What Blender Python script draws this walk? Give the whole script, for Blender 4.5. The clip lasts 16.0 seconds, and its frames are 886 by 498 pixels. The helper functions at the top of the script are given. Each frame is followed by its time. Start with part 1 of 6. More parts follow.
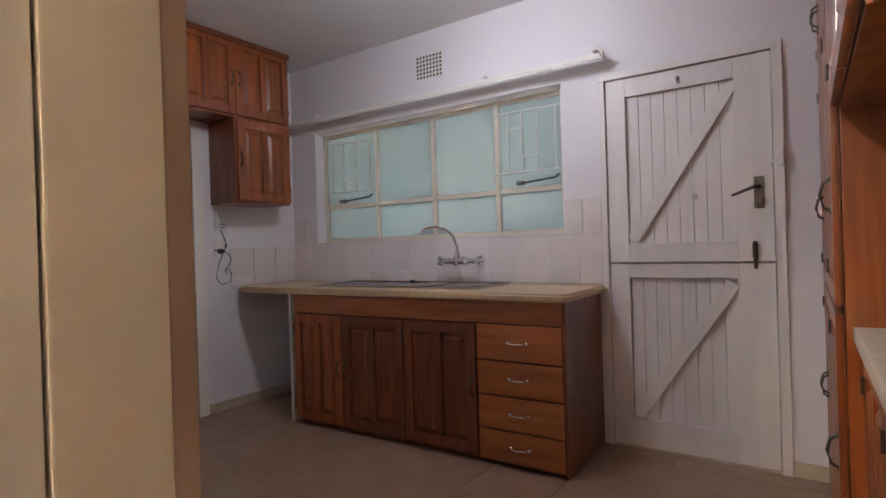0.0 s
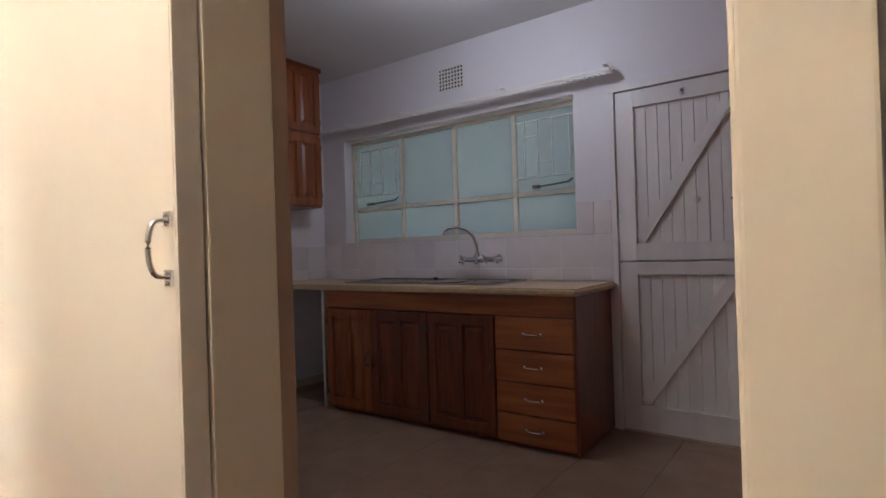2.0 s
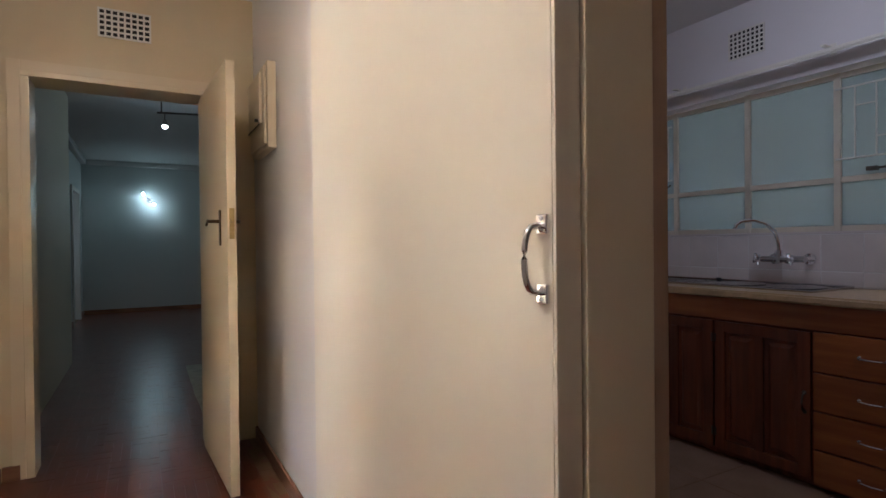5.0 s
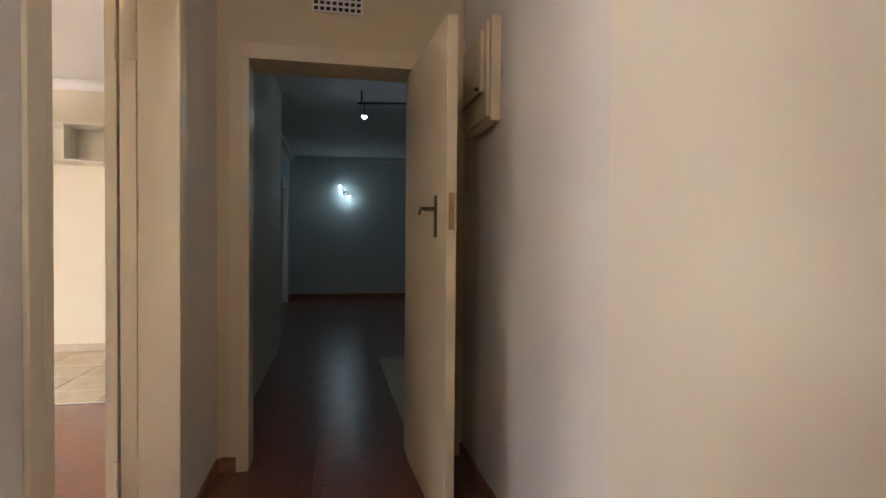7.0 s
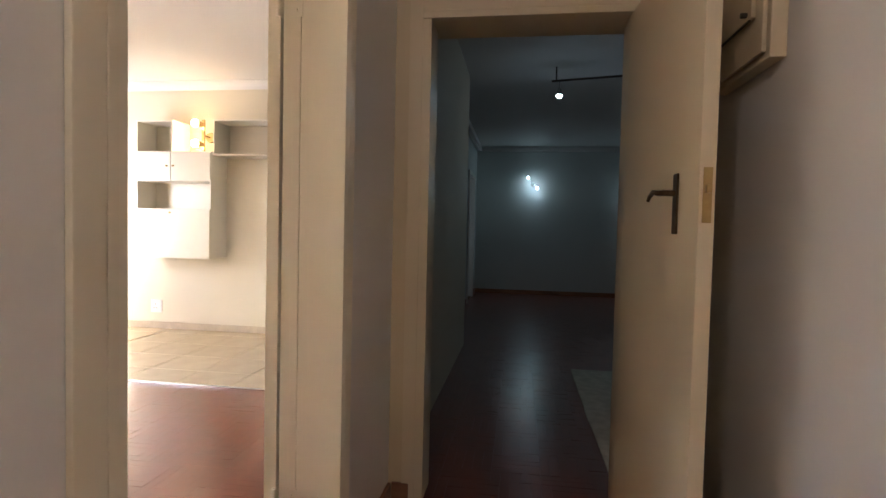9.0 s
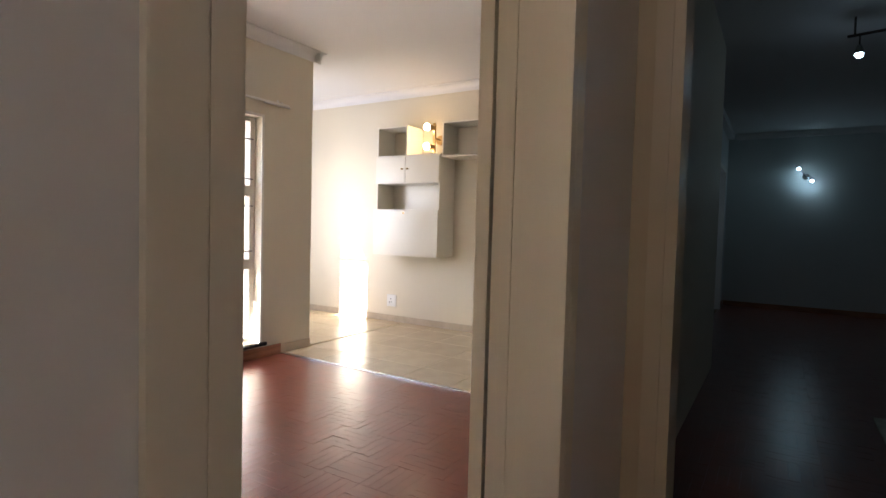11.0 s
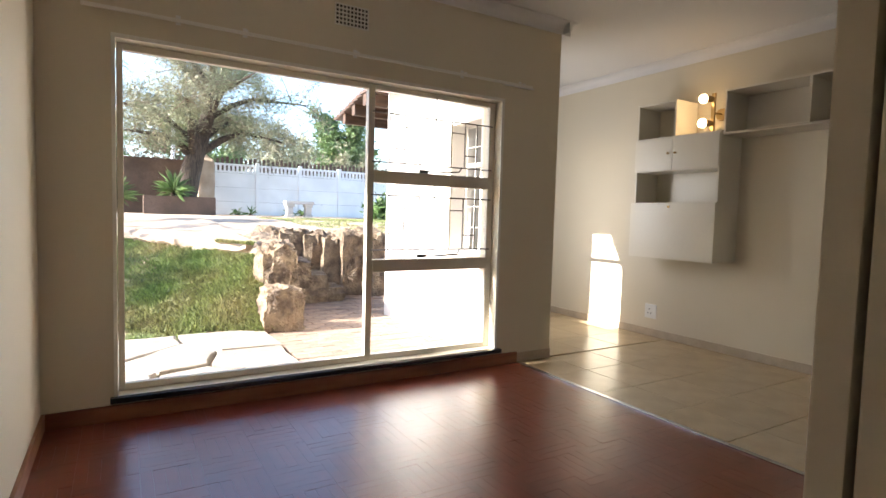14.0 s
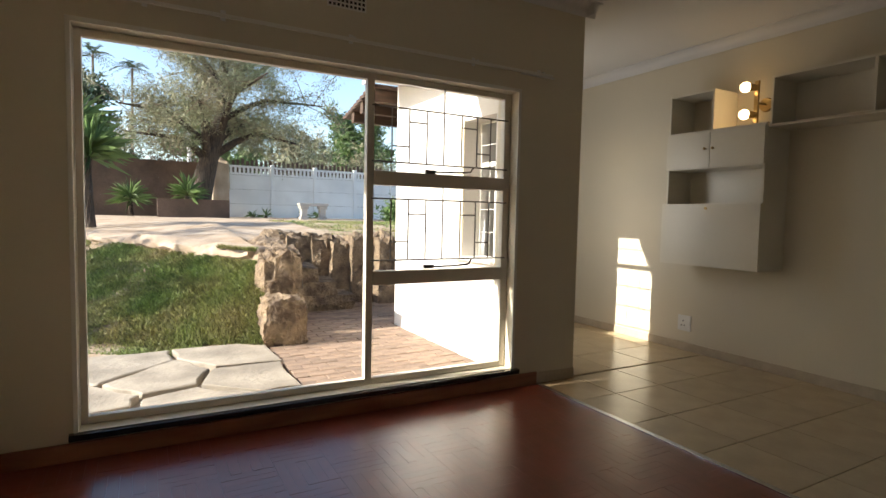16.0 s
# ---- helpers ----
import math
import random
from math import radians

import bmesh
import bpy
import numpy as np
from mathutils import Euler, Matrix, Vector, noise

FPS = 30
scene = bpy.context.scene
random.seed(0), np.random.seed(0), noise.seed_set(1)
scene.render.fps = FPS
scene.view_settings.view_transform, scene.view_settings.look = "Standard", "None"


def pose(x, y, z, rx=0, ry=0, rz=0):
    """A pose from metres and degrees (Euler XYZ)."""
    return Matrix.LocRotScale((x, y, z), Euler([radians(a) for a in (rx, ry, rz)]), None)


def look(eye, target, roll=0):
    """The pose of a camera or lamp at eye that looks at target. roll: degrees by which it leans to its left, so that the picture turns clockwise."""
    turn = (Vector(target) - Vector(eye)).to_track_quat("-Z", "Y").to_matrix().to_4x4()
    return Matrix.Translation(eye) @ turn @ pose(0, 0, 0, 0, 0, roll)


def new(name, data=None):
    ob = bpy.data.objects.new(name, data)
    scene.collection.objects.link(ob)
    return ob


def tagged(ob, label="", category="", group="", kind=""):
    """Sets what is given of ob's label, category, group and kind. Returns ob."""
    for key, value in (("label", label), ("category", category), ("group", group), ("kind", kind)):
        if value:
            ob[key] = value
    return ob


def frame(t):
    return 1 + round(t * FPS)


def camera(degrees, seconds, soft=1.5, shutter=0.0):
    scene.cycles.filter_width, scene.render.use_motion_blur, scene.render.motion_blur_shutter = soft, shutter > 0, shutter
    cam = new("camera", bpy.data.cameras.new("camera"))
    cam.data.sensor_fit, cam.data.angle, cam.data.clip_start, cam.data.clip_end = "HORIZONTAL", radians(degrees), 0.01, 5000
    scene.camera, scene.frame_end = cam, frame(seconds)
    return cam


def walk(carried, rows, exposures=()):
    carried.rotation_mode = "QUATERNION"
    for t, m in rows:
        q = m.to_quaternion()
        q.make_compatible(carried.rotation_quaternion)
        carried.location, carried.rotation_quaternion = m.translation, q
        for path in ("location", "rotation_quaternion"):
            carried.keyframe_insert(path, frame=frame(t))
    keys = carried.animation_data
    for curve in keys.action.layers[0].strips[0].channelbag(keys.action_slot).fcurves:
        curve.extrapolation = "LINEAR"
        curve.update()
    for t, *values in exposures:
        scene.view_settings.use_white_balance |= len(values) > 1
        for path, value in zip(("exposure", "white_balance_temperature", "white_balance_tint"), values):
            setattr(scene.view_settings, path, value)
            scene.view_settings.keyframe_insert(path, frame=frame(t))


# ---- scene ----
cam = camera(79.0, 16.0)
PATH = [
    (0, (0.146, 0.364, 1.14), (-0.979, 2.018, 1.135), -1.8),
    (0.5, (0.213, 0.29, 1.131), (-0.916, 1.941, 1.135), -1.7),
    (1, (0.26, 0.236, 1.14), (-0.867, 1.889, 1.142), -1.7),
    (1.5, (0.288, 0.17, 1.139), (-0.841, 1.821, 1.137), -1.9),
    (2, (0.292, 0.138, 1.122), (-0.894, 1.749, 1.127), -1.8),
    (2.5, (0.296, 0.131, 1.13), (-0.987, 1.665, 1.131), -1.6),
    (3, (0.275, 0.129, 1.138), (-1.087, 1.594, 1.138), -1.5),
    (3.5, (0.269, 0.138, 1.14), (-1.199, 1.496, 1.142), -1.3),
    (4, (0.207, 0.134, 1.135), (-1.36, 1.378, 1.14), -1.0),
    (4.5, (0.127, 0.121, 1.155), (-1.536, 1.232, 1.148), -0.8),
    (7, (-0.586, 0.024, 1.159), (-2.546, 0.417, 1.117), 0.5),
    (7.5, (-0.75, 0.008, 1.166), (-2.736, 0.245, 1.115), 0.6),
    (8, (-0.897, -0.007, 1.166), (-2.894, 0.078, 1.105), 0.6),
    (8.5, (-1.017, -0.005, 1.164), (-3.014, -0.097, 1.095), 1.1),
    (9, (-1.14, -0.009, 1.161), (-3.118, -0.291, 1.085), 1.3),
    (9.2, (-1.191, -0.016, 1.156), (-3.157, -0.373, 1.078), 1.4),
    (11.3, (-1.554, -0.138, 1.132), (-3.168, -1.314, 1.033), 1.6),
    (11.5, (-1.619, -0.155, 1.15), (-3.172, -1.411, 1.04), 1.7),
    (12, (-1.715, -0.214, 1.134), (-3.13, -1.623, 1.026), 1.8),
    (12.5, (-1.79, -0.283, 1.133), (-3.079, -1.807, 1.018), 1.7),
    (13, (-1.847, -0.323, 1.133), (-3.051, -1.915, 1.013), 1.8),
    (13.5, (-1.932, -0.395, 1.139), (-3.044, -2.053, 1.014), 1.7),
    (14, (-2.009, -0.475, 1.126), (-3.037, -2.186, 1.003), 1.6),
    (14.5, (-2.087, -0.549, 1.133), (-3.066, -2.289, 1.01), 1.6),
    (15, (-2.16, -0.636, 1.147), (-3.124, -2.384, 1.025), 1.4),
    (15.5, (-2.209, -0.721, 1.15), (-3.172, -2.47, 1.029), 1.3),
    (16, (-2.27, -0.808, 1.161), (-3.239, -2.553, 1.037), 1.2),
]
# the picture's brightness and tint along the walk
EXPOSURES = [(0, 6.15, 6500, 12), (1.5, 5.6, 6200, 12), (3.5, 5.0, 5950, 12), (4.5, 4.8, 5900, 13), (7, 4.1, 6100, 16), (9, 4.0, 6050, 17),
             (11.5, 2.95, 5550, 15), (12.5, 2.7, 5450, 15), (13.5, 2.35, 5800, 13), (14.5, 1.9, 6250, 10), (16, 1.15, 6450, 8)]
walk(cam, [(t, look(eye, target, roll)) for t, eye, target, roll in PATH], EXPOSURES)

# ---- world and sun ----
SUN_WAY = Vector((-1.73, 0.20, -1.03)).normalized()
world = bpy.data.worlds.new("sky")
scene.world = world
world.use_nodes = True
_wn, _wl = world.node_tree.nodes, world.node_tree.links
_sky = _wn.new("ShaderNodeTexSky")
_sky.sky_type, _sky.sun_disc = "NISHITA", False
_sky.sun_elevation = math.asin(-SUN_WAY.z)
_sky.dust_density = 1.2
_sky.sun_rotation = math.atan2(-SUN_WAY.x, -SUN_WAY.y)
_wl.new(_sky.outputs[0], _wn["Background"].inputs[0])
_wn["Background"].inputs[1].default_value = 0.15
sun = new("sun", bpy.data.lights.new("sun", "SUN"))
sun.data.energy, sun.data.angle, sun.data.color = 5.0, radians(0.5), (1.0, 0.93, 0.82)
sun.matrix_world = look((6, -6, 8), Vector((6, -6, 8)) + SUN_WAY)


def area_light(name, at, to, w, h, watts, colour):
    d = bpy.data.lights.new(name, "AREA")
    d.shape, d.size, d.size_y, d.energy, d.color = "RECTANGLE", w, h, watts, colour
    o = new(name, d)
    o.matrix_world = look(at, to)
    return o


def point_light(name, at, watts, colour, size=0.05):
    d = bpy.data.lights.new(name, "POINT")
    d.energy, d.color, d.shadow_soft_size = watts, colour, size
    o = new(name, d)
    o.location = at
    return o


# area lamps standing in for daylight at the kitchen and wing windows
area_light("window_daylight", (-2.1, 3.95, 1.75), (-2.1, 0, 1.6), 2.3, 1.2, 0.055, (0.62, 0.84, 1.0))
area_light("wing_daylight", (-5.03, -4.74, 1.4), (-6.5, -4.74, 1.2), 0.5, 1.1, 2.5, (0.95, 0.96, 1.0))
# area lamp added in the windowless side room to brighten its doorway
area_light("side_room_fill", (-9.95, -1.85, 1.4), (-9.95, 0, 1.3), 0.8, 1.2, 0.08, (0.75, 0.9, 1.0))
# lamps of the place, and one added in the hall
point_light("kitchen_bulb", (-1.25, 2.3, 2.47), 0.37, (0.86, 0.88, 1.0), 0.12)
# added fill in the hall, for daylight that the living-room doorway lacks
point_light("hall_fill", (-0.60, -0.42, 2.42), 0.72, (1.0, 0.97, 0.92), 0.10)
point_light("shelf_bulb", (-6.27, -3.38, 2.20), 0.10, (1.0, 0.66, 0.3), 0.03)
point_light("shelf_bulb", (-6.27, -3.38, 2.00), 0.10, (1.0, 0.66, 0.3), 0.03)
point_light("spot_bulb", (-6.2, 0.31, 2.33), 0.03, (0.7, 0.92, 1.0), 0.03)
point_light("spot_bulb", (-6.05, 1.2, 2.33), 0.03, (0.7, 0.92, 1.0), 0.03)
point_light("wall_bulb", (-10.84, 0.14, 2.05), 0.042, (0.62, 0.95, 1.0), 0.03)
point_light("wall_bulb", (-10.84, 0.25, 1.86), 0.042, (0.62, 0.95, 1.0), 0.03)
point_light("wall_bulb", (-10.84, 2.0, 1.86), 0.042, (0.62, 0.95, 1.0), 0.03)


# ---- materials ----
def material(name, colour, rough=0.5, metal=0.0, vary=0.08, scale=6.0, fine=60.0, bump=0.1, depth=0.002,
             stretch=(1, 1, 1), second=None, random_by=None, random_amount=0.0, coat=0.0, coat_rough=0.12, rough_vary=0.05, emit=0.0):
    """A procedural surface: base colour varied at two scales, fine relief, uneven gloss."""
    m = bpy.data.materials.new(name)
    m.use_nodes = True
    n, l = m.node_tree.nodes, m.node_tree.links
    b = n["Principled BSDF"]
    b.inputs["Metallic"].default_value = metal
    b.inputs["Coat Weight"].default_value = coat
    b.inputs["Coat Roughness"].default_value = coat_rough
    co = n.new("ShaderNodeTexCoord")
    mp = n.new("ShaderNodeMapping")
    mp.inputs["Scale"].default_value = stretch
    l.new(co.outputs["Object"], mp.inputs["Vector"])
    big, small = n.new("ShaderNodeTexNoise"), n.new("ShaderNodeTexNoise")
    big.inputs["Scale"].default_value, big.inputs["Detail"].default_value = scale, 2.5
    small.inputs["Scale"].default_value, small.inputs["Detail"].default_value = fine, 4
    l.new(mp.outputs[0], big.inputs["Vector"])
    l.new(mp.outputs[0], small.inputs["Vector"])
    ramp = n.new("ShaderNodeMix")
    ramp.data_type = "RGBA"
    c2 = second or tuple(c * (1 - vary * 2.2) for c in colour)
    ramp.inputs[6].default_value, ramp.inputs[7].default_value = (*colour, 1), (*c2, 1)
    fac = n.new("ShaderNodeMapRange")
    fac.inputs[1].default_value, fac.inputs[2].default_value = 0.25, 0.75
    fac.interpolation_type = "SMOOTHSTEP"
    l.new(big.outputs["Fac"], fac.inputs[0])
    l.new(fac.outputs[0], ramp.inputs[0])
    hsv = n.new("ShaderNodeHueSaturation")
    l.new(ramp.outputs[2], hsv.inputs["Color"])
    val = n.new("ShaderNodeMapRange")
    val.inputs[3].default_value, val.inputs[4].default_value = 1 - vary, 1 + vary
    l.new(small.outputs["Fac"], val.inputs[0])
    out = val.outputs[0]
    if random_by:
        if random_by == "object":
            r = n.new("ShaderNodeObjectInfo").outputs["Random"]
        else:
            r = n.new("ShaderNodeNewGeometry").outputs["Random Per Island"]
        rr = n.new("ShaderNodeMapRange")
        rr.inputs[3].default_value, rr.inputs[4].default_value = 1 - random_amount, 1 + random_amount
        l.new(r, rr.inputs[0])
        mul = n.new("ShaderNodeMath")
        mul.operation = "MULTIPLY"
        l.new(out, mul.inputs[0])
        l.new(rr.outputs[0], mul.inputs[1])
        out = mul.outputs[0]
    l.new(out, hsv.inputs["Value"])
    l.new(hsv.outputs[0], b.inputs["Base Color"])
    rv = n.new("ShaderNodeMapRange")
    rv.inputs[3].default_value, rv.inputs[4].default_value = max(0.02, rough - rough_vary), min(1, rough + rough_vary)
    l.new(big.outputs["Fac"], rv.inputs[0])
    l.new(rv.outputs[0], b.inputs["Roughness"])
    if bump:
        bp = n.new("ShaderNodeBump")
        bp.inputs["Strength"].default_value, bp.inputs["Distance"].default_value = bump, depth
        l.new(small.outputs["Fac"], bp.inputs["Height"])
        l.new(bp.outputs[0], b.inputs["Normal"])
    if emit:
        b.inputs["Emission Color"].default_value = (*colour, 1)
        b.inputs["Emission Strength"].default_value = emit
    return m


def wood(name, light, dark, rough=0.35, grain=(9, 9, 0.6), coat=0.25, amount=0.12):
    """Varnished wood with long grain, its direction set by stretch."""
    m = material(name, light, rough, vary=0.10, scale=3.2, fine=26, bump=0.12, depth=0.001, stretch=grain,
                 second=dark, random_by="object", random_amount=amount, coat=coat)
    return m


def glass(name, tint=(1, 1, 1), rough=0.0):
    m = bpy.data.materials.new(name)
    m.use_nodes = True
    b = m.node_tree.nodes["Principled BSDF"]
    b.inputs["Base Color"].default_value = (*tint, 1)
    b.inputs["Roughness"].default_value = rough
    b.inputs["Transmission Weight"].default_value = 1.0
    b.inputs["IOR"].default_value = 1.01 if rough == 0 else 1.2
    return m


def glow(name, colour, strength):
    m = bpy.data.materials.new(name)
    m.use_nodes = True
    b = m.node_tree.nodes["Principled BSDF"]
    b.inputs["Base Color"].default_value = (*colour, 1)
    b.inputs["Emission Color"].default_value = (*colour, 1)
    b.inputs["Emission Strength"].default_value = strength
    return m


KITCHEN_WALL = material("kitchen_plaster", (0.78, 0.75, 0.76), 0.55, vary=0.012, scale=1.5, fine=80, bump=0.03, depth=0.001, rough_vary=0)
CREAM_WALL = material("cream_plaster", (0.70, 0.63, 0.49), 0.55, vary=0.012, scale=1.3, fine=80, bump=0.03, depth=0.001, rough_vary=0)
CREAM_PAINT = material("cream_gloss_paint", (0.79, 0.70, 0.54), 0.3, vary=0.012, scale=2.5, fine=40, bump=0.0, rough_vary=0)
WARM_CREAM = material("warm_cream_plaster", (0.72, 0.58, 0.37), 0.5, vary=0.012, scale=1.3, fine=80, bump=0.03, depth=0.001, rough_vary=0)
WARM_PAINT = material("warm_cream_gloss_paint", (0.76, 0.63, 0.43), 0.3, vary=0.012, scale=2.5, fine=40, bump=0.0, rough_vary=0)
DOOR_PAINT = material("pale_cream_gloss_paint", (0.80, 0.735, 0.62), 0.28, vary=0.012, scale=2.5, fine=40, bump=0.0, rough_vary=0)
HALL_WALL = material("hall_plaster", (0.77, 0.73, 0.69), 0.5, vary=0.012, scale=1.3, fine=70, bump=0.03, depth=0.001, rough_vary=0)
CEILING = material("ceiling_paint", (0.76, 0.74, 0.72), 0.7, vary=0.01, scale=1.0, fine=70, bump=0.02, rough_vary=0)
TRIM = material("trim_paint", (0.82, 0.79, 0.72), 0.4, vary=0.015, scale=3, fine=50, bump=0.0, rough_vary=0)
BARE_EDGE = material("bare_timber_edge", (0.50, 0.35, 0.25), 0.5, vary=0.06, scale=4, fine=40, bump=0.1, stretch=(5, 5, 0.5))
DOOR_WHITE = material("stable_door_paint", (0.82, 0.78, 0.74), 0.35, vary=0.04, scale=3, fine=40, bump=0.10, stretch=(4, 4, 0.6))
DARK_WALL = material("dark_room_plaster", (0.66, 0.68, 0.66), 0.55, vary=0.015, scale=1.3, fine=80, bump=0.03, rough_vary=0)
SKIRT = wood("skirting_wood", (0.36, 0.17, 0.09), (0.22, 0.09, 0.05), 0.4, (1, 1, 6), 0.1)
SKIRT_TILE = material("skirting_tile", (0.55, 0.45, 0.33), 0.4, vary=0.08, scale=8, fine=60, bump=0.05)
PARQUET = material("red_parquet", (0.205, 0.043, 0.021), 0.28, vary=0.05, scale=9, fine=24, bump=0.0, depth=0.0006,
                   second=(0.16, 0.034, 0.018), random_by="island", random_amount=0.05, coat=0.45, coat_rough=0.28, rough_vary=0.003)
PARQUET_BLOCK = material("red_parquet_block", (0.205, 0.043, 0.021), 0.28, vary=0.05, scale=9, fine=24, bump=0.0, depth=0.0006,
                         second=(0.16, 0.034, 0.018), random_by="object", random_amount=0.05, coat=0.45, coat_rough=0.28, rough_vary=0.003)
TILE_FLOOR = material("cream_floor_tile", (0.56, 0.435, 0.265), 0.24, vary=0.06, scale=5, fine=40, bump=0.02,
                      random_by="object", random_amount=0.05)
GROUT = material("grout", (0.36, 0.28, 0.20), 0.8, vary=0.1, scale=20, fine=200, bump=0.2)
KITCHEN_TILE = material("brown_floor_tile", (0.31, 0.20, 0.135), 0.38, vary=0.12, scale=5, fine=45, bump=0.08,
                        second=(0.25, 0.16, 0.105), random_by="object", random_amount=0.07)
WALL_TILE = material("wall_tile", (0.78, 0.72, 0.70), 0.22, vary=0.03, scale=6, fine=40, bump=0.03,
                     random_by="object", random_amount=0.05)
WALL_GROUT = material("wall_grout", (0.80, 0.78, 0.77), 0.7, vary=0.04, scale=20, fine=150)
PINE = wood("orange_pine", (0.36, 0.098, 0.022), (0.20, 0.048, 0.011), 0.3, (8, 8, 0.7), 0.35)
PINE_X = wood("orange_pine_across", (0.38, 0.120, 0.030), (0.25, 0.068, 0.016), 0.3, (0.7, 8, 8), 0.35)
# the same pine, darkened: shade on the low fronts put into its colour
PINE_SHADED = wood("shaded_pine", (0.19, 0.047, 0.015), (0.11, 0.027, 0.010), 0.33, (8, 8, 0.7), 0.3)
WORKTOP = material("speckled_worktop", (0.58, 0.41, 0.23), 0.35, vary=0.08, scale=30, fine=260, bump=0.03)
WORKTOP_GREY = material("grey_worktop", (0.50, 0.46, 0.38), 0.35, vary=0.08, scale=30, fine=260, bump=0.03)
STEEL = material("brushed_steel", (0.62, 0.62, 0.63), 0.24, 1.0, vary=0.05, scale=8, fine=120, bump=0.05, stretch=(1, 12, 1))
CHROME = material("chrome", (0.82, 0.82, 0.84), 0.09, 1.0, vary=0.03, scale=10, fine=60, bump=0.0, rough_vary=0.04)
PEWTER = material("dark_pewter", (0.16, 0.14, 0.12), 0.35, 1.0, vary=0.1, scale=20, fine=120, bump=0.1)
BRASS = material("old_brass", (0.55, 0.38, 0.16), 0.3, 1.0, vary=0.1, scale=20, fine=120, bump=0.05)
BRONZE = material("aged_bronze", (0.17, 0.11, 0.06), 0.38, 0.8, vary=0.12, scale=20, fine=120, bump=0.05)
PLASTIC = material("white_plastic", (0.78, 0.77, 0.74), 0.35, vary=0.02, bump=0.0)
BLACK_PLASTIC = material("black_plastic", (0.02, 0.02, 0.022), 0.4, vary=0.05, bump=0.0)
HOLE_SHADE = material("vent_hole_shade", (0.03, 0.028, 0.026), 0.9, vary=0.05, bump=0.0)
SHELF_WHITE = material("white_laminate", (0.77, 0.71, 0.585), 0.35, vary=0.025, scale=2, fine=50, bump=0.03)
SHELF_EDGE = material("worn_laminate_edge", (0.66, 0.58, 0.46), 0.4, vary=0.06, scale=6, fine=50, bump=0.05)
WINDOW_STEEL = material("cream_window_frame", (0.74, 0.68, 0.57), 0.4, vary=0.04, scale=6, fine=60, bump=0.08)
BURGLAR = material("grey_burglar_bar", (0.20, 0.18, 0.16), 0.5, 0.3, vary=0.08, scale=10, fine=80, bump=0.05)
BURGLAR_WHITE = material("painted_burglar_bar", (0.70, 0.70, 0.66), 0.45, vary=0.04, bump=0.0)
SLATE = material("black_slate_sill", (0.030, 0.032, 0.036), 0.08, vary=0.12, scale=9, fine=70, bump=0.06)
CLEAR = glass("clear_glass")
FROSTED = material("frosted_glass", (0.62, 0.71, 0.74), 0.4, vary=0.03, scale=2.0, fine=90, bump=0.05, depth=0.001)
_fn, _fl = FROSTED.node_tree.nodes, FROSTED.node_tree.links
_tr, _mx = _fn.new("ShaderNodeBsdfTranslucent"), _fn.new("ShaderNodeMixShader")
_tr.inputs[0].default_value = (0.285, 0.33, 0.345, 1)
_mx.inputs[0].default_value = 0.75
_fl.new(_fn["Principled BSDF"].outputs[0], _mx.inputs[1])
_fl.new(_tr.outputs[0], _mx.inputs[2])
_fl.new(_mx.outputs[0], _fn["Material Output"].inputs[0])
RUG = material("pale_rug", (0.62, 0.60, 0.52), 0.95, vary=0.10, scale=14, fine=160, bump=0.6, depth=0.004)
OUT_WHITE = material("sunlit_render", (0.80, 0.77, 0.72), 0.75, vary=0.04, scale=1.5, fine=50, bump=0.25, depth=0.004)
GARDEN_WALL = material("garden_wall_paint", (0.80, 0.80, 0.79), 0.7, vary=0.07, scale=1.2, fine=30, bump=0.2, depth=0.004)
BROWN_TIMBER = wood("dark_roof_timber", (0.10, 0.055, 0.032), (0.05, 0.028, 0.018), 0.6, (1, 8, 8), 0.0)
STONE = material("rough_sandstone", (0.31, 0.225, 0.14), 0.9, vary=0.35, scale=7, fine=34, bump=1.0, depth=0.05,
                 second=(0.11, 0.075, 0.05))
LEDGE = material("pale_sandstone", (0.41, 0.32, 0.235), 0.8, vary=0.15, scale=2.5, fine=22, bump=0.6, depth=0.015,
                 second=(0.30, 0.22, 0.15))
FLAG = material("pale_flagstone", (0.39, 0.335, 0.265), 0.75, vary=0.2, scale=3, fine=24, bump=0.7, depth=0.012,
                random_by="object", random_amount=0.10)
PAVER = material("red_brick_paver", (0.30, 0.21, 0.15), 0.8, vary=0.14, scale=9, fine=50, bump=0.35, depth=0.004,
                 random_by="object", random_amount=0.16)
PAVER_STUFF = material("red_brick_paving", (0.30, 0.21, 0.15), 0.8, vary=0.14, scale=9, fine=50, bump=0.35, depth=0.004,
                       random_by="island", random_amount=0.16)
SOIL = material("sandy_soil", (0.43, 0.345, 0.26), 0.95, vary=0.2, scale=2.2, fine=22, bump=0.6, depth=0.02,
                second=(0.30, 0.21, 0.13))
GRASS = material("grass_blades", (0.135, 0.205, 0.045), 0.6, vary=0.25, scale=1.4, fine=10, bump=0.0,
                 second=(0.25, 0.21, 0.09), random_by="island", random_amount=0.65)
LEAF_GREY = material("grey_green_leaf", (0.19, 0.225, 0.12), 0.6, vary=0.2, scale=0.8, fine=8, bump=0.0,
                     second=(0.27, 0.23, 0.15), random_by="island", random_amount=0.5)
LEAF_GREEN = material("green_leaf", (0.10, 0.17, 0.045), 0.5, vary=0.2, scale=0.8, fine=8, bump=0.0,
                      second=(0.10, 0.145, 0.05), random_by="island", random_amount=0.35)
